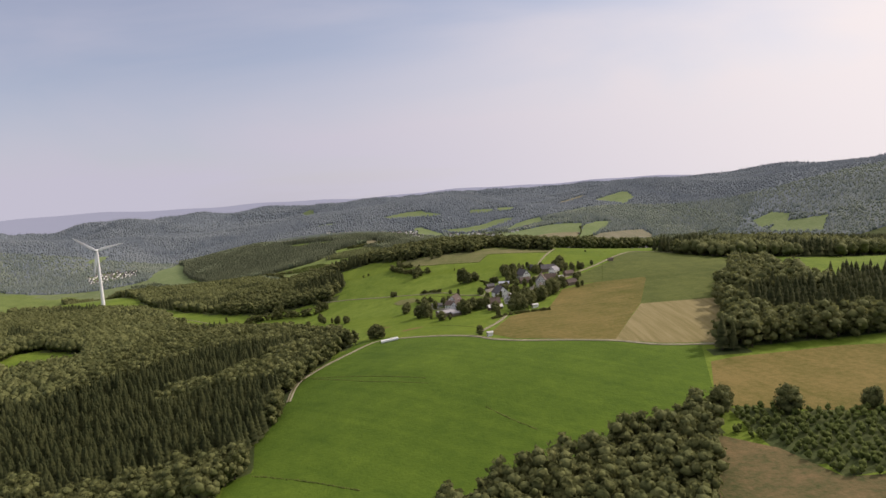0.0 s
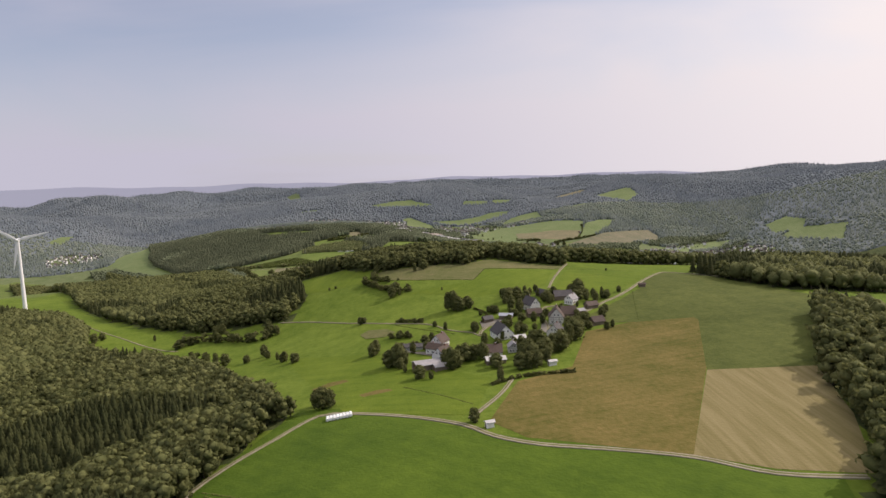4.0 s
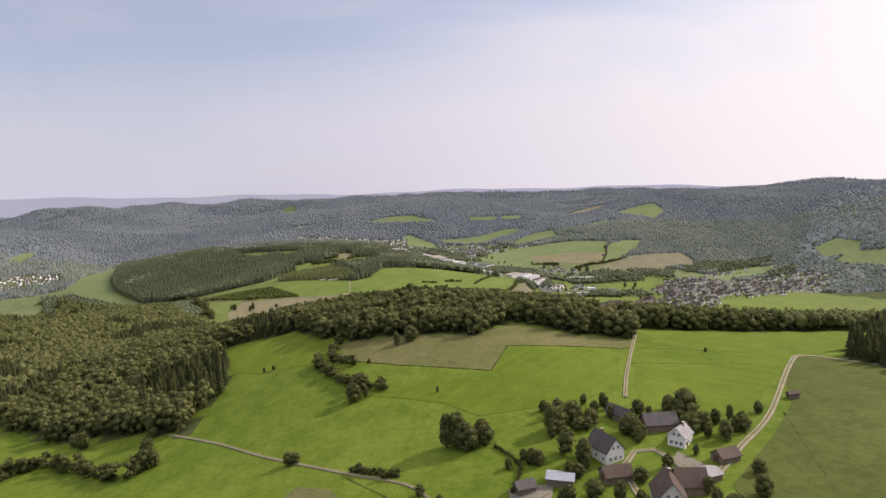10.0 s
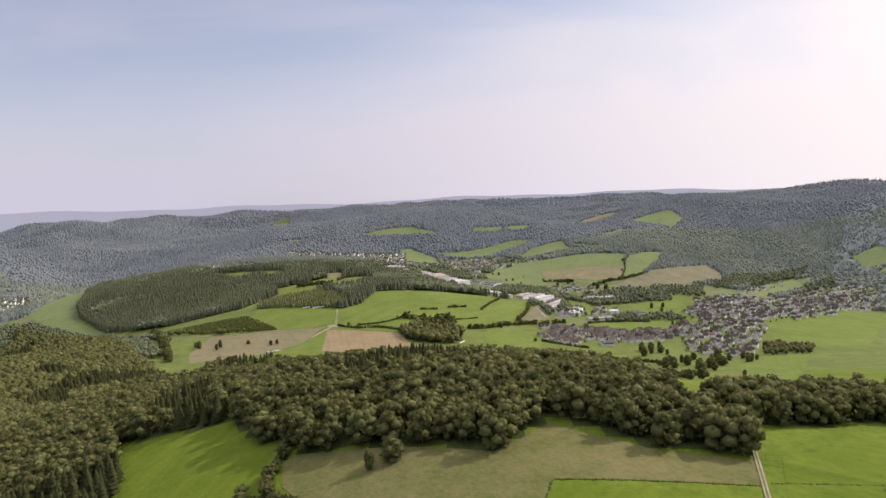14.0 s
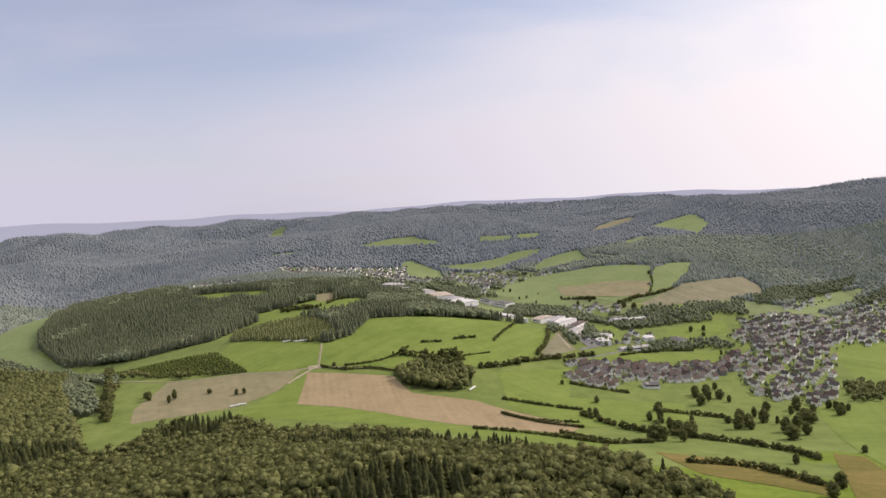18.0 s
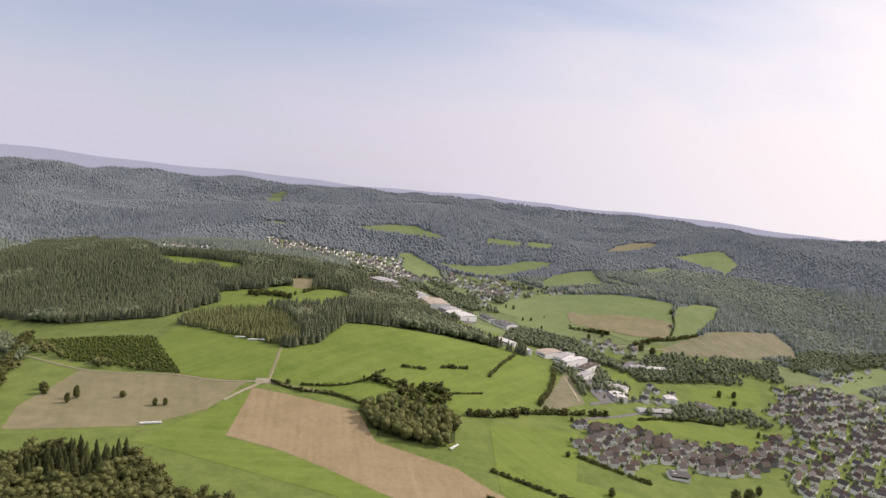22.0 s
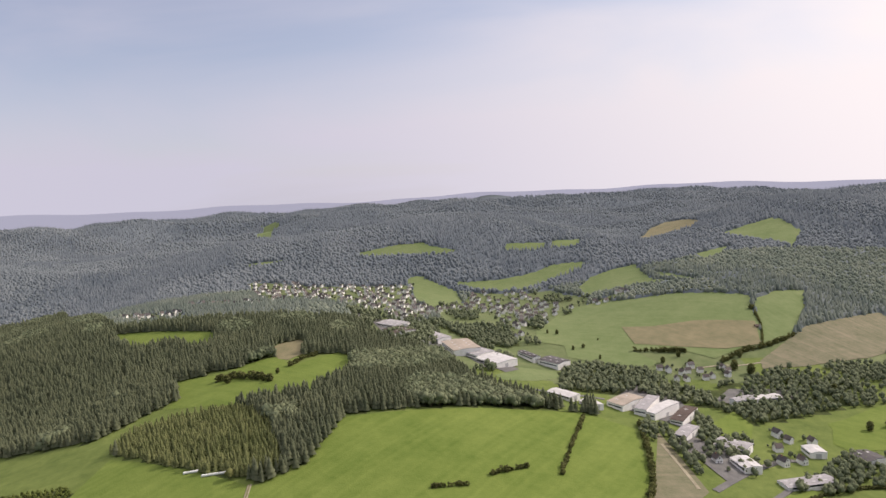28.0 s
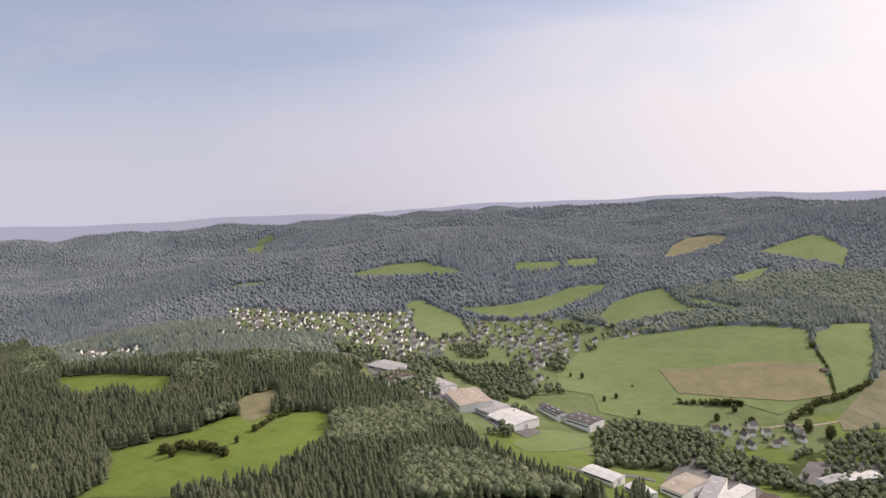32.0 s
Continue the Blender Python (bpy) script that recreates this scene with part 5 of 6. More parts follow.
lane("gravel", 1.7, [(-133.8, 667.1), (-99.5, 640.5), (-69.0, 613.6), (-32.2, 586.6), (-11.2, 573.4), (-1.4, 565.1), (9.9, 547.8), (24.2, 535.4), (29.3, 525.3)])
lane("gravel", 3, [(28.7, 529.4), (30.0, 536.0), (34.4, 543.5), (44.2, 551.5)])
lane("gravel", 2.0, [(-410.7, 816.7), (-370.9, 781.4), (-314.3, 727.2), (-286.5, 703.3), (-253.1, 672.3), (-222.7, 647.8), (-210.2, 641.9)])
lane("gravel", 3.5, [(-132.4, 1299.2), (-134.6, 1316.6), (-141.8, 1369.9)])
lane("gravel", 3.5, [(-134.5, 1295.8), (-149.4, 1292.5), (-176.1, 1289.6), (-210.7, 1295.4), (-306.6, 1302.8), (-461.6, 1396.4)])
lane("gravel", 4, [(-135.9, 1294.0), (-146.9, 1274.2), (-154.9, 1255.7)])
lane("gravel", 4, [(-132.8, 1296.7), (-105.6, 1290.7), (-70.1, 1287.0)])
lane("gravel", 14, [(-142.3, 1295.3), (-129.0, 1297.6)])
lane("asphalt", 5, [(136.5, 1327.0), (153.7, 1352.7), (189.9, 1381.5), (225.1, 1412.8)])
lane("asphalt", 6, [(168.2, 1400.8), (206.1, 1434.8), (242.7, 1459.7), (256.1, 1460.9)])
lane("gravel", 4, [(251.9, 1682.1), (291.7, 1690.7), (316.9, 1690.1), (393.1, 1714.2)])
lane("asphalt", 6, [(67.2, 1580.9), (90.8, 1573.0), (112.7, 1577.3), (132.5, 1573.6)])
# paved car park of the works, laid as a wide stretch of road
lane("asphalt", 30, [(-157.3, 1880.7), (-118.3, 1828.3)])
lane("asphalt", 12, [(6.8, 1694.6), (29.7, 1647.6)])
lane("asphalt", 5, [(310.8, 1349.1), (336.6, 1369.1), (383.8, 1416.8), (453.2, 1493.9), (513.4, 1592.4), (482.2, 1602.5)])
lane("gravel", 4, [(154.1, 1472.3), (155.7, 1439.1), (157.2, 1400.8)])
hedge(8, [(-213.9, 648.7), (-207.3, 659.2), (-190.6, 659.1), (-143.8, 629.7), (-134.5, 632.8)])
hedge(5.5, [(-64.5, 704.4), (-51.6, 683.4), (-34.6, 661.9), (-20.5, 653.7)])
hedge(5, [(-55.0, 750.2), (-55.8, 725.1), (-55.6, 707.3), (-41.4, 692.4)])
hedge(2.5, [(-103.0, 1296.3), (-76.6, 1302.5), (-54.6, 1319.3), (-38.3, 1349.8)])
hedge(9, [(-45.0, 1326.7), (-22.0, 1319.8), (18.9, 1325.7), (14.6, 1305.3), (-21.7, 1308.4)])
hedge(3, [(-23.6, 1366.1), (-1.1, 1371.9)])
hedge(4, [(15.2, 1387.0), (39.5, 1401.5)])
hedge(3.5, [(62.5, 1396.3), (77.9, 1443.0), (100.6, 1512.8)])
hedge(2, [(23.2, 1329.3), (54.4, 1348.0)])
hedge(3, [(-128.8, 1296.4), (-104.5, 1286.1), (-73.9, 1286.4), (-42.7, 1277.9), (-5.8, 1283.9), (26.6, 1293.3)])
hedge(6, [(40.1, 1295.7), (64.6, 1306.0), (92.6, 1327.1), (126.7, 1347.8), (179.2, 1376.8)])
hedge(5, [(109.8, 1357.4), (131.1, 1421.1), (148.6, 1512.2)])
hedge(2.5, [(54.1, 1158.4), (77.9, 1138.9), (111.4, 1133.7)])
hedge(3, [(25.9, 1114.0), (53.6, 1103.1), (86.0, 1081.2), (117.1, 1054.5), (144.7, 1063.2)])
hedge(9, [(-435.2, 1440.9), (-375.2, 1329.3), (-309.4, 1204.5), (-301.3, 1184.5)])
hedge(7, [(-247.1, 1592.5), (-227.2, 1594.0), (-186.5, 1570.1)])
hedge(5, [(-180.6, 1617.3), (-173.5, 1640.4), (-161.9, 1655.7)])
hedge(0.7, [(-83.2, 354.6), (-48.5, 327.6), (-14.6, 308.7)])
hedge(0.7, [(11.4, 274.3), (20.2, 261.3), (31.5, 247.8)])
hedge(0.9, [(-87.9, 249.3), (-63.0, 235.3), (-38.8, 220.5)])
hedge(0.7, [(-85.6, 358.1), (-49.9, 336.6), (-16.3, 316.5)])
# thin fence lines between the upper pastures, built as low grass banks
hedge(0.8, [(-64.3, 711.3), (-42.6, 698.2), (-15.7, 679.9), (11.3, 666.6), (32.9, 657.4)])
hedge(0.7, [(32.9, 657.4), (44.6, 689.9), (110.1, 683.0)])
hedge(0.6, [(114.1, 684.8), (153.4, 684.5), (180.1, 683.5)])
hedge(0.6, [(103.3, 659.5), (130.8, 659.2), (164.0, 660.8)])
hedge(0.7, [(-28.5, 581.1), (-6.3, 557.1), (13.2, 538.5)])
hedge(0.6, [(-15.5, 442.9), (4.8, 419.8), (17.2, 404.3)])
hedge(0.6, [(147.3, 598.7), (128.6, 526.5)])
hedge(1.5, [(28.5, 586.4), (36.2, 570.7), (31.3, 553.5)])
# a strip of rough brown weeds, built as a low hedge
hedge(2, [(27.5, 429.2), (43.6, 437.6), (68.7, 439.6)])
hedge(3.5, [(117.9, 1624.4), (152.6, 1649.3), (186.9, 1626.9), (228.6, 1616.0)])
hedge(2.5, [(51.7, 1163.3), (81.1, 1133.2), (111.7, 1115.0)])
hedge(3, [(90.0, 1097.3), (118.6, 1063.5), (146.5, 1057.4)])
hedge(4, [(141.0, 979.3), (168.6, 962.6), (177.2, 909.7)])
hedge(3, [(130.4, 1262.9), (182.4, 1238.4)])
hedge(5, [(-438.5, 1430.8), (-369.2, 1314.3), (-322.7, 1214.2)])
hedge(3, [(214.5, 1387.3), (264.7, 1416.2), (315.9, 1424.3)])
hedge(3.0, [(419.5, 1893.3), (402.0, 1849.1), (388.4, 1802.4), (364.6, 1747.7)])
hedge(6, [(206.7, 1743.2), (238.3, 1737.8), (264.4, 1734.0)])
hedge(6, [(296.3, 1699.5), (331.5, 1726.0), (367.8, 1741.7), (414.1, 1771.3)])
hedge(5, [(228.6, 1990.7), (276.0, 1968.6), (325.6, 1960.1), (375.4, 1938.6)])
hedge(5, [(119.5, 1160.2), (138.0, 1121.4), (153.9, 1100.6), (183.6, 1078.5)])
hedge(4, [(183.6, 1078.5), (207.1, 1050.7), (221.3, 1020.7), (220.3, 988.8)])
hedge(3, [(56.3, 1205.8), (90.3, 1189.5), (122.7, 1175.4)])
hedge(4, [(187.3, 1176.9), (216.3, 1162.6), (235.5, 1151.2)])
trees([(142, 1203, 8), (190, 1177, 11), (171, 1142, 10), (177, 1111, 12), (177, 1094, 13), (200, 1127, 10), (245, 1236, 12), (258, 1242, 12), (273, 1257, 10), (266, 1209, 9), (244, 1140, 12), (260, 1149, 12), (282, 1173, 11), (238, 1108, 10), (257, 1094, 15), (270, 1103, 14), (293, 1133, 13), (294, 1155, 11), (317, 1163, 9), (314, 1232, 9), (341, 1162, 10), (347, 1163, 8), (404, 1217, 9), (407, 1242, 9), (392, 1207, 10)])
hedge(6, [(-217.0, 612.9), (-200.1, 604.7), (-184.7, 598.1), (-178.0, 598.5)])
hedge(3, [(-27.4, 585.5), (-19.0, 580.6), (-9.6, 576.2)])
hedge(3.5, [(-30.8, 553.0), (-20.8, 548.7), (-15.8, 544.6)])
hedge(3, [(-25.2, 529.2), (-18.4, 526.3), (-9.6, 523.8)])
trees([(-132, 634, 12), (-127, 634, 10), (-186, 677, 11), (-193, 683, 9), (-156, 575, 12), (-148, 571, 11), (-169, 591, 10), (-117, 568, 8), (-101, 551, 9), (-93, 542, 8), (-108, 558, 7), (-56, 602, 7), (-53, 602, 6), (-39, 519, 11), (-37, 522, 12)])
trees([(-231, 629, 10.0), (-216, 623, 7.5), (-187, 610, 7.5), (-132, 568, 7.5), (-122, 577, 11.25), (-103, 550, 7.5), (-92, 543, 7.5), (-248, 685, 7.5), (-300, 697, 8.75), (-301, 685, 11.25), (-24, 584, 5.0), (-14, 576, 5.0), (-24, 549, 6.25), (14, 589, 18.75), (18, 588, 12.5), (25, 590, 10.0), (27, 537, 7.5), (-185, 678, 11.25), (-138, 651, 10.0)])
trees([(10, 591, 17.5), (16, 592, 11.25), (24, 595, 10.0), (-21, 486, 17.5), (-18, 487, 12.5), (-26, 488, 12.5), (13, 482, 11.25), (17, 478, 12.5), (22, 479, 11.25), (27, 477, 12.5), (9, 465, 15.0), (11, 468, 12.5), (7, 549, 7.5), (0, 561, 5.0), (26, 540, 7.5), (-23, 548, 7.5), (-18, 547, 6.25), (-35, 648, 11.25), (-29, 649, 7.5)])
trees([(61, 599, 11.25), (53, 593, 13.75), (54, 576, 12.5), (59, 569, 11.25), (68, 596, 8.75), (77, 608, 7.5), (81, 587, 10.0), (84, 582, 7.5), (52, 560, 7.5), (49, 486, 11.25), (52, 479, 11.25), (47, 462, 13.75), (52, 463, 12.5), (57, 466, 13.75), (61, 470, 13.75), (66, 477, 13.75), (70, 479, 15.0), (77, 491, 16.25), (82, 499, 16.25), (83, 518, 11.25), (88, 524, 10.0), (88, 516, 11.25), (95, 528, 10.0), (62, 481, 11.25), (61, 499, 10.0), (58, 498, 8.75), (53, 453, 11.25), (48, 452, 11.25), (44, 452, 11.25), (59, 458, 11.25)])
trees([(106, 596, 15.0), (110, 587, 8.75), (114, 577, 10.0), (121, 584, 7.5), (126, 590, 6.25), (41, 511, 7.5), (46, 536, 7.5)])
trees([(234, 669, 13.75), (233, 675, 10.0), (238, 666, 10.0)])
trees([(-32, 658, 11.25), (-18, 709, 10.0), (-10, 713, 11.25), (150, 682, 3.125), (-98, 718, 3.75), (-92, 717, 3.75), (-32, 690, 3.125), (6, 641, 3.75), (104, 594, 11.25)])
trees([(-54, 428, 13.75), (-50, 428, 11.25), (-58, 434, 10.0), (16, 384, 7.5), (32, 434, 10.0)])
trees([(130, 241, 13.75), (158, 235, 10.0), (160, 234, 11.25), (109, 251, 12.5), (104, 245, 15.0)])
trees([(52, 604, 8.75), (57, 609, 7.5), (64, 608, 6.25), (69, 614, 6.25), (72, 607, 6.25), (77, 613, 5.0), (77, 600, 7.5), (62, 593, 6.25), (68, 598, 6.25), (51, 589, 7.5), (51, 611, 6.25), (79, 587, 7.5), (85, 598, 6.25), (90, 604, 6.25), (93, 601, 5.0), (101, 603, 6.25), (116, 591, 7.5), (116, 582, 6.25), (123, 594, 7.5), (124, 584, 7.5), (137, 599, 6.25), (38, 574, 6.25), (43, 570, 7.5), (32, 570, 5.0), (59, 564, 7.5), (55, 560, 6.25), (25, 542, 6.25), (26, 535, 5.0), (49, 538, 6.25), (47, 545, 6.25)])
trees([(53, 525, 5.0), (63, 527, 5.0), (93, 543, 7.5), (93, 536, 7.5), (89, 522, 7.5), (91, 518, 7.5), (97, 529, 8.75), (95, 517, 6.25)])
trees([(164, 1103, 11.25), (170, 1064, 11.25), (178, 1133, 7.5), (241, 1120, 11.25), (269, 1150, 10.0), (247, 1066, 13.75), (266, 1082, 12.5), (254, 1229, 11.25), (242, 1227, 10.0), (334, 1150, 10.0), (266, 1123, 8.75), (231, 1132, 7.5), (182, 907, 10.0), (200, 976, 7.5), (261, 1011, 6.25), (127, 1164, 7.5), (-262, 1227, 10.0), (-295, 1249, 7.5), (-310, 1200, 11.25), (-461, 1417, 7.5), (167, 888, 8.75)])
trees([(-288, 1240, 11.25), (-261, 1237, 12.5), (-230, 1246, 6.25), (-200, 1236, 7.5), (-193, 1238, 7.5), (-453, 1407, 12.5), (130, 1154, 10.0), (180, 1143, 15.0), (152, 1069, 15.0), (157, 1067, 13.75), (179, 1081, 15.0), (186, 1090, 13.75), (236, 1199, 13.75), (249, 1213, 12.5), (263, 1223, 11.25), (229, 1109, 15.0), (240, 1116, 13.75), (259, 1131, 13.75), (308, 1173, 15.0), (276, 1111, 15.0), (293, 1124, 12.5), (330, 1147, 11.25), (392, 1210, 12.5), (340, 1168, 10.0), (337, 1174, 10.0), (343, 1404, 8.75), (361, 1502, 7.5), (138, 1339, 6.25), (204, 1346, 6.25), (121, 1260, 6.25)])
trees([(-100, 1284, 6.25), (-54, 1325, 5.0), (-115, 1297, 5.0), (84, 1315, 8.75), (352, 1525, 11.25), (373, 1532, 10.0), (374, 1615, 11.25), (337, 1634, 10.0), (-234, 1652, 8.75), (-187, 1595, 7.5), (321, 1712, 11.25)])
trees([(-234, 1583, 11.25), (-187, 1570, 10.0), (396, 1835, 7.5), (400, 1856, 8.75), (253, 1720, 10.0), (229, 1702, 10.0), (174, 1791, 3.75), (126, 1823, 8.75), (114, 1828, 7.5), (258, 1695, 8.75), (135, 1752, 7.5), (149, 1760, 7.5), (313, 1665, 15.0), (300, 1677, 15.0), (160, 1716, 7.5), (-185, 2207, 7.5)])
building("farmhouse", 3.1, 516.0, 12, 10, 5, 5, 60, "white", "brown")
building("farmhouse", 4.5, 487.0, 13, 10, 5, 5, 60, "white", "brown")
building("farmhouse", 0.5, 504.4, 12, 9, 4, 3, 150, "white", "brown")
building("barn", -12.8, 518.6, 16, 7, 3, 1.5, 0, "grey", "slate")
building("barn", -4.7, 474.3, 17, 12, 4, 1.5, 20, "timber", "greyroof")
building("shed", 2.8, 468.1, 9, 7, 3, 1, 20, "timber", "greyroof")
building("farmhouse", 41.5, 518.9, 17, 13, 4.5, 6, 105, "white", "slate")
building("shed", 50.5, 506.7, 9, 7, 3, 1.5, 20, "timber", "paleroof")
building("shed", 48.6, 557.5, 11, 8, 3, 1.2, -15, "timber", "blueroof")
building("farmhouse", 31.9, 483.3, 14, 11, 4, 4, 0, "white", "brown")
building("shed", 32.6, 468.3, 13, 8, 3, 1.5, 8, "timber", "paleroof")
building("cottage", 44.5, 487.3, 8, 7, 4, 3, 90, "grey", "greyroof")
building("farmhouse", 67.6, 571.8, 14, 10, 5, 5.5, 115, "white", "slate")
building("barn", 67.2, 556.4, 12, 8, 3, 3, 10, "timber", "brown")
building("barn", 80.7, 598.8, 14, 6, 3.5, 3, 120, "timber", "slate")
building("half_timbered_house", 79.0, 538.7, 15, 12, 5, 7, 80, "frame", "brown")
building("barn", 88.3, 546.2, 12, 10, 4, 5, 0, "timber", "brown")
building("farmhouse", 73.0, 509.5, 12, 10, 4.5, 5, 65, "white", "slate")
building("cottage", 97.0, 577.3, 10, 8, 4.5, 3.5, 50, "white", "greyroof")
building("barn", 93.3, 589.8, 16, 9, 3.5, 4, 5, "timber", "slate")
building("shed", 107.6, 562.9, 10, 7, 3, 2.5, 20, "timber", "brown")
building("shed", 96.1, 551.9, 10, 8, 3, 1.2, 20, "timber", "greyroof")
building("shed", 88.1, 525.6, 9, 5, 2.8, 0.8, 5, "white", "paleroof")
building("barn", 102.2, 526.2, 10, 8, 3, 3, 20, "timber", "brown")
building("shed", 35.7, 554.5, 8, 6, 3, 2, 20, "timber", "slate")
# a small white trailer, built here with the shed parts
building("shed", 60.8, 454.4, 5, 3, 2.2, 0.6, 15, "white", "paleroof")
building("shed", 159.2, 613.7, 6, 3, 2.2, 0.8, 10, "timber", "brown")
# another white trailer by the track, standing in as a shed
building("shed", 21.7, 377.5, 4, 2.5, 2.2, 0.5, 20, "white", "paleroof")
building("barn", 382.1, 1798.0, 8, 6, 3, 2, 0, "timber", "brown")
hall(6, 1711, 25, 1688, 27, 7, "greyroof")
hall(25, 1688, 46, 1659, 31, 7, "paleroof")
hall(-11, 1738, 4, 1693, 33, 9, "tanroof")
hall(-47, 1775, -23, 1741, 20, 7, "greyroof")
hall(-91, 1782, -72, 1756, 31, 7, "brown")
hall(-107, 1819, -79, 1795, 27, 6, "greyroof")
hall(-85, 1810, -78, 1795, 12, 7, "paleroof")
hall(-49, 1735, -45, 1721, 10, 5, "paleroof")
hall(83, 1578, 102, 1557, 14, 5, "paleroof")
hall(110, 1555, 118, 1537, 13, 5, "paleroof")
hall(143, 1565, 154, 1551, 32, 8, "tanroof")
hall(162, 1555, 171, 1549, 40, 9, "greyroof")
hall(174, 1547, 181, 1539, 40, 9, "paleroof")
hall(190, 1539, 199, 1532, 40, 7, "brown")
hall(179, 1500, 187, 1493, 27, 6, "greyroof")
hall(203, 1484, 222, 1468, 18, 6, "greyroof")
hall(206, 1452, 209, 1433, 14, 6, "paleroof")
hall(276, 1482, 276, 1468, 13, 6, "paleroof")
hall(309, 1472, 314, 1456, 17, 7, "slate")
hall(257, 1580, 278, 1588, 9, 7, "greyroof")
hall(280, 1590, 307, 1594, 12, 6, "paleroof")
hall(222, 1417, 260, 1424, 12, 5, "greyroof")
# two blocks much like apartments, built with the works hall parts
hall(92, 1695, 111, 1673, 21, 8, "slate")
hall(68, 1721, 83, 1692, 10, 7, "slate")
# a white house at the estate, built as a small works hall
hall(203, 1264, 219, 1263, 11, 5, "slate")
drape("yard", [(168.8, 1504.7), (187.1, 1497.7), (204.7, 1469.5), (206.7, 1436.2), (182.9, 1417.7), (175.7, 1449.4), (164.5, 1477.8)], M_ASPHALT, "worn grey works yard between the halls", 8.0, 0.3)
drape("yard", [(242.6, 1589.1), (270.9, 1622.9), (327.3, 1622.8), (342.4, 1609.0), (309.2, 1587.9), (262.8, 1580.5)], M_ASPHALT, "worn grey works yard between the halls", 8.0, 0.3)
drape("yard", [(130.4, 1558.7), (177.6, 1634.0), (207.2, 1603.2), (209.5, 1552.0), (189.3, 1510.1), (164.1, 1535.4)], M_ASPHALT, "worn grey works yard between the halls", 8.0, 0.3)
drape("yard", [(-76.6, 1736.6), (-45.3, 1791.8), (-3.1, 1742.5), (59.7, 1655.2), (43.1, 1636.4), (6.7, 1686.1), (-53.1, 1725.3)], M_ASPHALT, "worn grey works yard between the halls", 8.0, 0.3)
drape("yard", [(-124.4, 1825.7), (-84.7, 1817.0), (-44.1, 1767.5), (-65.4, 1739.6), (-104.7, 1776.2)], M_ASPHALT, "worn grey works yard between the halls", 8.0, 0.3)

# gardens and orchards of the hamlet
homes = [(o.matrix_basis.translation.x, o.matrix_basis.translation.y) for o in scene.objects if o.name.split(".")[0] in ("farmhouse", "cottage", "barn", "shed", "half_timbered_house")]
orchard = []
for px, py in homes[:24]:
    for _k in range(3):
        a, d = r1.uniform(0, 6.28), r1.uniform(9, 17)
        qx, qy = px + d * math.cos(a), py + d * math.sin(a)
        if all((qx - hx) ** 2 + (qy - hy) ** 2 > 62 for hx, hy in homes) and not any((p.x - qx) ** 2 + (p.y - qy) ** 2 < 16 for line in LANES for p in line):
            orchard.append((qx, qy, r1.uniform(4.5, 10.5)))
trees(orchard)

HOUSES = [house_mother(9.6, 7.8, 3.2, 4.0, "white", "townroof"), house_mother(10.4, 8, 3.4, 4.0, "white", "brown"), house_mother(9.0, 7.6, 2.9, 4.2, "clad", "townroof"),
          house_mother(11.0, 8.2, 3.8, 4.0, "white", "slate"), house_mother(9, 7.2, 3.0, 3.6, "white", "townroof"), house_mother(12.0, 8.6, 4.2, 4.4, "clad", "brown")]
used = [False] * len(HOUSES)
r2 = np.random.default_rng(5)
TOWN_RULE = {"estate": (9.2, 13.6, (0, 4, 3, 5, 0, 4, 1), 6, 0.93), "centre": (12.6, 14.0, (0, 4, 3, 0, 4, 3, 0, 1), 60, 0.66), "hillside": (15, 18, (0, 3, 0, 4), 40, 0.66), "village": (16, 16.5, (0, 4, 3, 0), 50, 0.68), "scattered": (16, 17, (0, 3, 4), 30, 0.72)}
garden_x, garden_y, far_houses = [], [], []
solid = [(o.matrix_basis.translation.x, o.matrix_basis.translation.y) for o in scene.objects if o.name.startswith("works_hall")]
for kind, poly in TOWNS:
    sx, sy, choice, spread, chance = TOWN_RULE[kind]
    cx0, cy0 = sum(p[0] for p in poly) / len(poly), sum(p[1] for p in poly) / len(poly)
    base = {"estate": 14.0, "centre": 38.0, "hillside": -24.0, "village": 20.0, "scattered": 10.0}[kind]
    ca, sa = math.cos(radians(base)), math.sin(radians(base))
    for i in range(-40, 41):
        for j in range(-40, 41):
            loose = 1.5 if kind == "estate" else 5.5
            u, v = i * sx + r2.uniform(-loose, loose), j * sy + r2.uniform(-loose, loose) + (3 if i % 2 else 0)
            x, y = cx0 + u * ca - v * sa, cy0 + u * sa + v * ca
            if not inside(np.array([x]), np.array([y]), poly)[0]:
                continue
            if any((x - a) ** 2 + (y - b) ** 2 < 19 ** 2 for a, b in solid):
                continue
            if r2.uniform() > chance:
                garden_x.append(x), garden_y.append(y)
                continue
            k = int(choice[r2.integers(0, len(choice))])
            turn = base + float(r2.choice([0, 90], p=[0.72, 0.28] if kind == "estate" else [0.45, 0.55])) + r2.uniform(-spread, spread) * 0.5
            m = pose(x, y, float(height(x, y)), 0, 0, turn)
            if y > 1475:
                far_houses.append((k, m))
            elif used[k]:
                copy_thing(HOUSES[k], m)
            else:
                HOUSES[k].matrix_basis, used[k] = m, True
            for _ in range(2):
                if r2.uniform() < (0.7 if kind == "estate" else 0.92):
                    garden_x.append(x + ca * r2.uniform(-3, 3) - sa * sy * 0.5), garden_y.append(y + sa * 3 + ca * sy * 0.5 + r2.uniform(-3, 3))


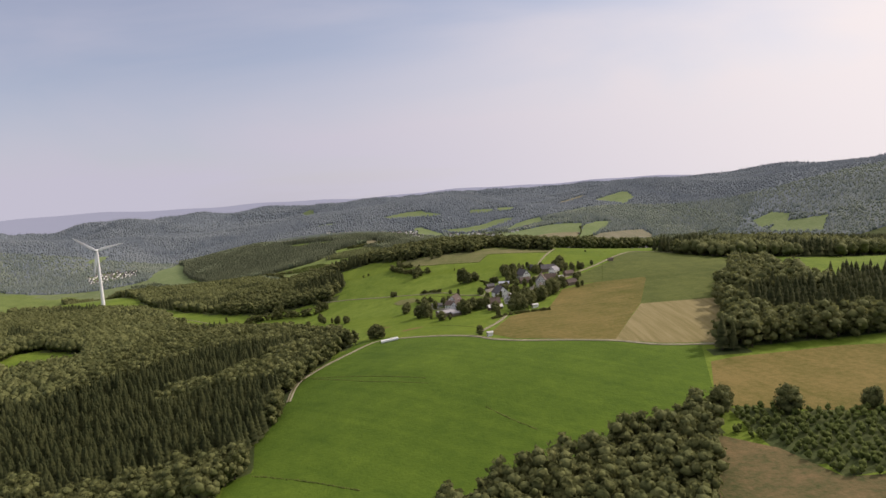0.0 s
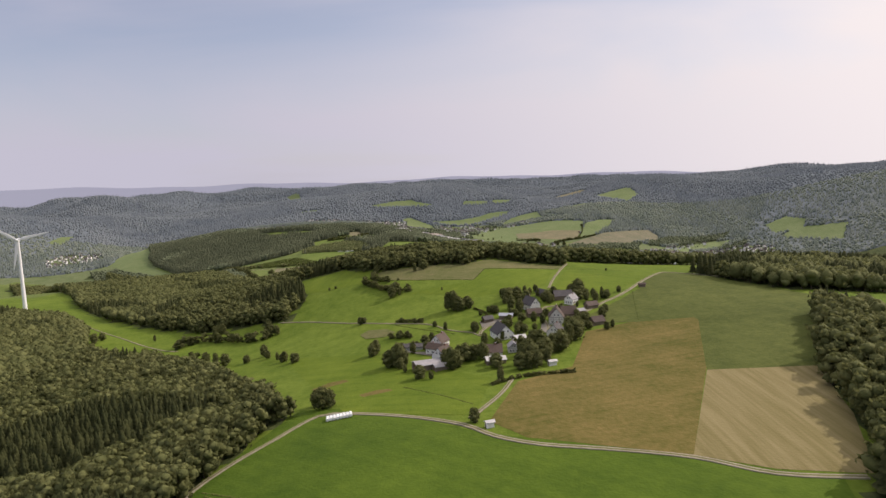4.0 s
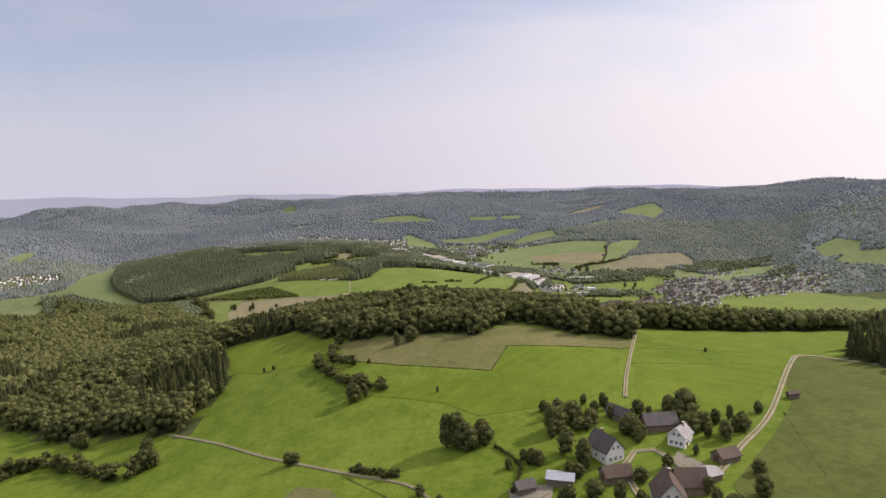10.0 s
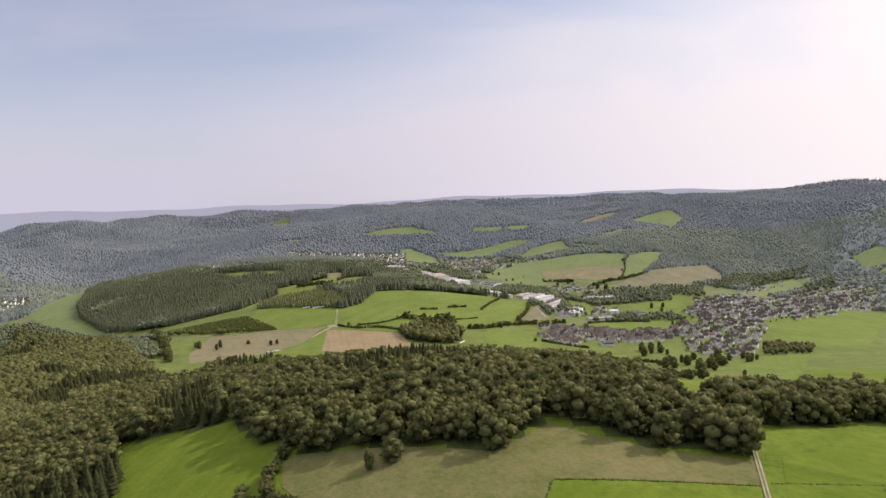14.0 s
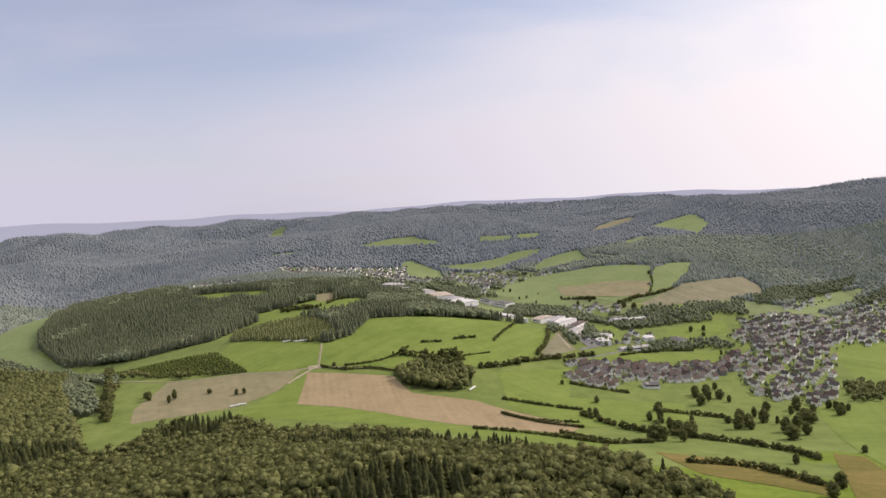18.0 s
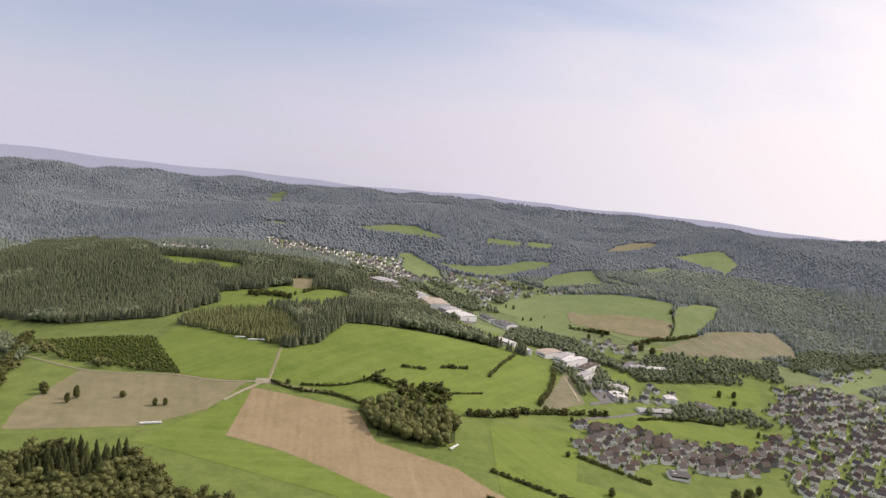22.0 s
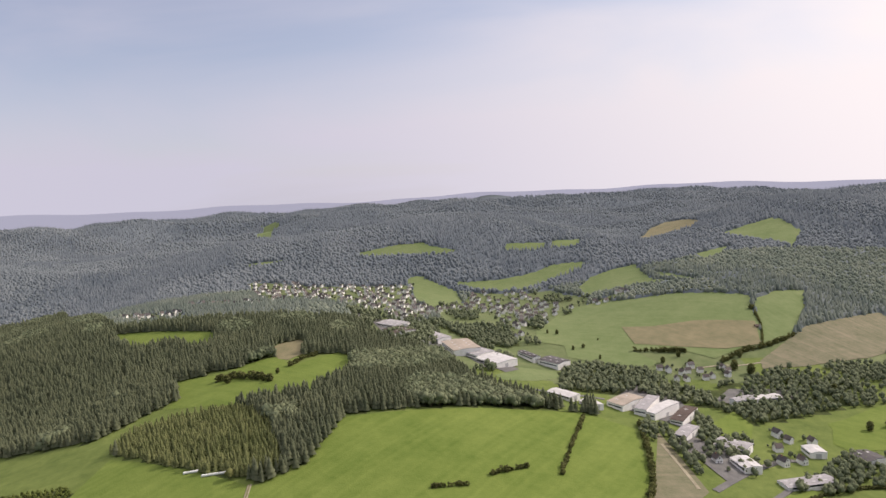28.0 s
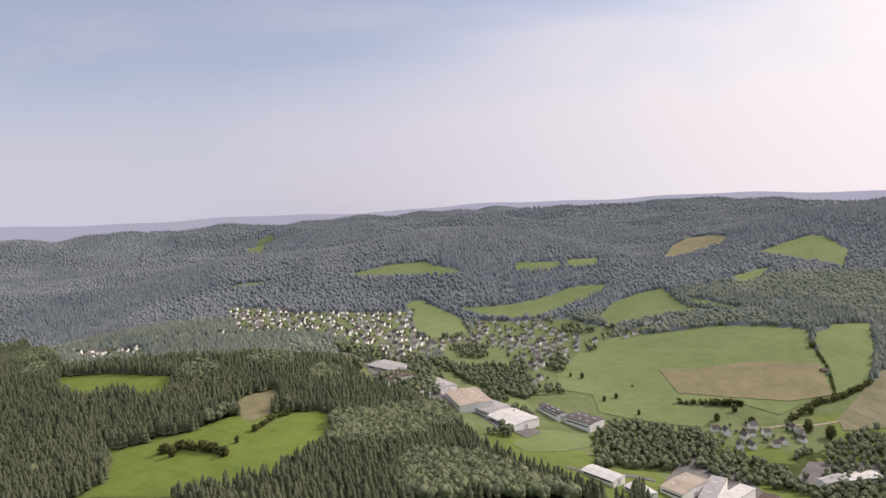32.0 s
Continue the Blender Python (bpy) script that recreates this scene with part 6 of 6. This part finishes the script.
def join_houses(rows):
    """The many small houses up the valley as one mesh."""
    mats, V, F, I, off = [], [], [], [], 0
    for k, m in rows:
        for child in HOUSES[k].children:
            if child.name.startswith(("window", "chimney")):
                continue
            me = child.data
            if me.materials[0] not in mats:
                mats.append(me.materials[0])
            co = np.array([(m @ v.co)[:] for v in me.vertices])
            me.calc_loop_triangles()
            tri = np.array([t.vertices[:] for t in me.loop_triangles])
            V.append(co), F.append(tri + off), I.append(np.full(len(tri), mats.index(me.materials[0])))
            off += len(co)
    tagged(new("village_houses", mesh_from("village_houses", np.concatenate(V), np.concatenate(F), mats, np.concatenate(I))), "many small white houses with dark roofs up the valley", "houses", kind="stuff")


join_houses(far_houses)
gx_, gy_ = np.array(garden_x), np.array(garden_y)
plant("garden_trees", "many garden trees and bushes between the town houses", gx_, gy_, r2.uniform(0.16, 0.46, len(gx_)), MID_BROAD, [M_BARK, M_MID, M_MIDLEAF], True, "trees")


# ---- wind turbine ----
M_TURBINE, _n, _l, _b = material("white_turbine_paint", 0.4, 0.4)
_b.inputs["Base Color"].default_value = (0.8, 0.8, 0.79, 1)


def turbine(x, y, hub, blade):
    z = float(height(x, y))
    ob = thing("wind_turbine", "tall white three-bladed wind turbine behind the wood", "wind turbine")
    ob.matrix_basis = pose(x, y, z, 0, 0, 22)
    tower = hub - z
    bm = bmesh.new()
    bmesh.ops.create_cone(bm, cap_ends=True, segments=24, radius1=2.4, radius2=1.4, depth=tower + 2, matrix=Matrix.Translation((0, 0, tower / 2 - 1)))
    part("tower", bm, M_TURBINE, ob)
    bm = box(bmesh.new(), -1.6, 1.6, -2.6, 5.2, tower - 1.5, tower + 1.7)
    bmesh.ops.bevel(bm, geom=bm.edges[:], offset=0.6, segments=3, affect="EDGES")
    part("nacelle", bm, M_TURBINE, ob)
    bm = bmesh.new()
    bmesh.ops.create_uvsphere(bm, u_segments=16, v_segments=10, radius=1.5, matrix=Matrix.Translation((0, -3.2, tower)) @ Matrix.Diagonal((1, 1.4, 1, 1)))
    part("hub", bm, M_TURBINE, ob)
    for turn in (54, -77, 170):
        bm = bmesh.new()
        rings = []
        for f, w, t in ((0.0, 0.55, 0.55), (0.06, 0.7, 0.5), (0.2, 1.35, 0.34), (0.5, 0.95, 0.2), (0.8, 0.6, 0.12), (1.0, 0.16, 0.05)):
            rings.append([bm.verts.new((math.cos(a) * w * 1.5 - w * 0.3, -3.6 + math.sin(a) * t, f * blade)) for a in np.arange(8) * math.pi / 4])
        for a, b in zip(rings, rings[1:]):
            for i in range(8):
                bm.faces.new((a[i], a[(i + 1) % 8], b[(i + 1) % 8], b[i]))
        bm.faces.new(rings[-1])
        bmesh.ops.transform(bm, matrix=Matrix.Translation((0, 0, tower)) @ pose(0, 0, 0, 0, -turn, 0), verts=bm.verts[:])
        part("blade", bm, M_TURBINE, ob)


turbine(-498.0, 897.0, 71.0, 35.0)


# ---- white wrapped bales ----
M_WRAP = varied("white_film_wrap", (0.72, 0.73, 0.72), (0.82, 0.83, 0.82), [(0.6, 1.0)], rough=0.35, spec=0.5)


def bales(x, y, n, rows, turn):
    mother = None
    for k in range(n):
        i, j = k % rows, k // rows
        u, v = j * 1.45 + 0.1 * (i % 2), i * 1.5
        a = radians(turn)
        px, py = x + u * math.cos(a) - v * math.sin(a), y + u * math.sin(a) + v * math.cos(a)
        m = pose(px, py, float(height(px, py)) + 0.35, 0, 0, turn + 3 * ((k * 7) % 5))
        if mother is None:
            bm = bmesh.new()
            bmesh.ops.create_cone(bm, cap_ends=True, segments=20, radius1=0.72, radius2=0.72, depth=1.3, matrix=pose(0, 0, 0.6, 90, 0, 0))
            bmesh.ops.bevel(bm, geom=[e for e in bm.edges if e.calc_length() < 0.4], offset=0.1, segments=2, affect="EDGES")
            me = bpy.data.meshes.new("silage_bale")
            bm.to_mesh(me)
            bm.free()
            me.materials.append(M_WRAP)
            mother = tagged(new("silage_bale", me), "round silage bale wrapped in white film on the grass", "bale", "silage bales")
            mother.matrix_basis = m
        else:
            copy_thing(mother, m)


bales(-47.7, 407.1, 24, 3, 8)
bales(-194.2, 1391.4, 12, 1, 5)
bales(-179.0, 1384.8, 12, 1, 5)
bales(-194.4, 1202.9, 10, 1, 20)
bales(26.9, 1228.8, 8, 1, 60)


# ---- yards of the hamlet ----
drape("yard", [(71.5, 546.7), (73.0, 533.2), (75.1, 520.6), (69.3, 514.1), (65.9, 522.3)], M_YARD, "worn gravel farmyard between the hamlet buildings", 5.0, 0.16)
drape("yard", [(93.4, 570.4), (102.1, 555.9), (94.5, 547.3), (88.7, 563.2)], M_YARD, "worn gravel farmyard between the hamlet buildings", 5.0, 0.16)
drape("yard", [(30.3, 555.9), (46.1, 556.7), (43.3, 545.8), (31.1, 542.1)], M_YARD, "worn gravel farmyard between the hamlet buildings", 5.0, 0.16)
drape("yard", [(-24.0, 520.5), (1.7, 502.6), (11.6, 496.9), (9.6, 489.4), (-0.8, 496.4)], M_YARD, "worn gravel farmyard between the hamlet buildings", 5.0, 0.16)
drape("yard", [(48.6, 501.0), (54.2, 498.9), (49.7, 488.3), (41.5, 494.4)], M_YARD, "worn gravel farmyard between the hamlet buildings", 5.0, 0.16)
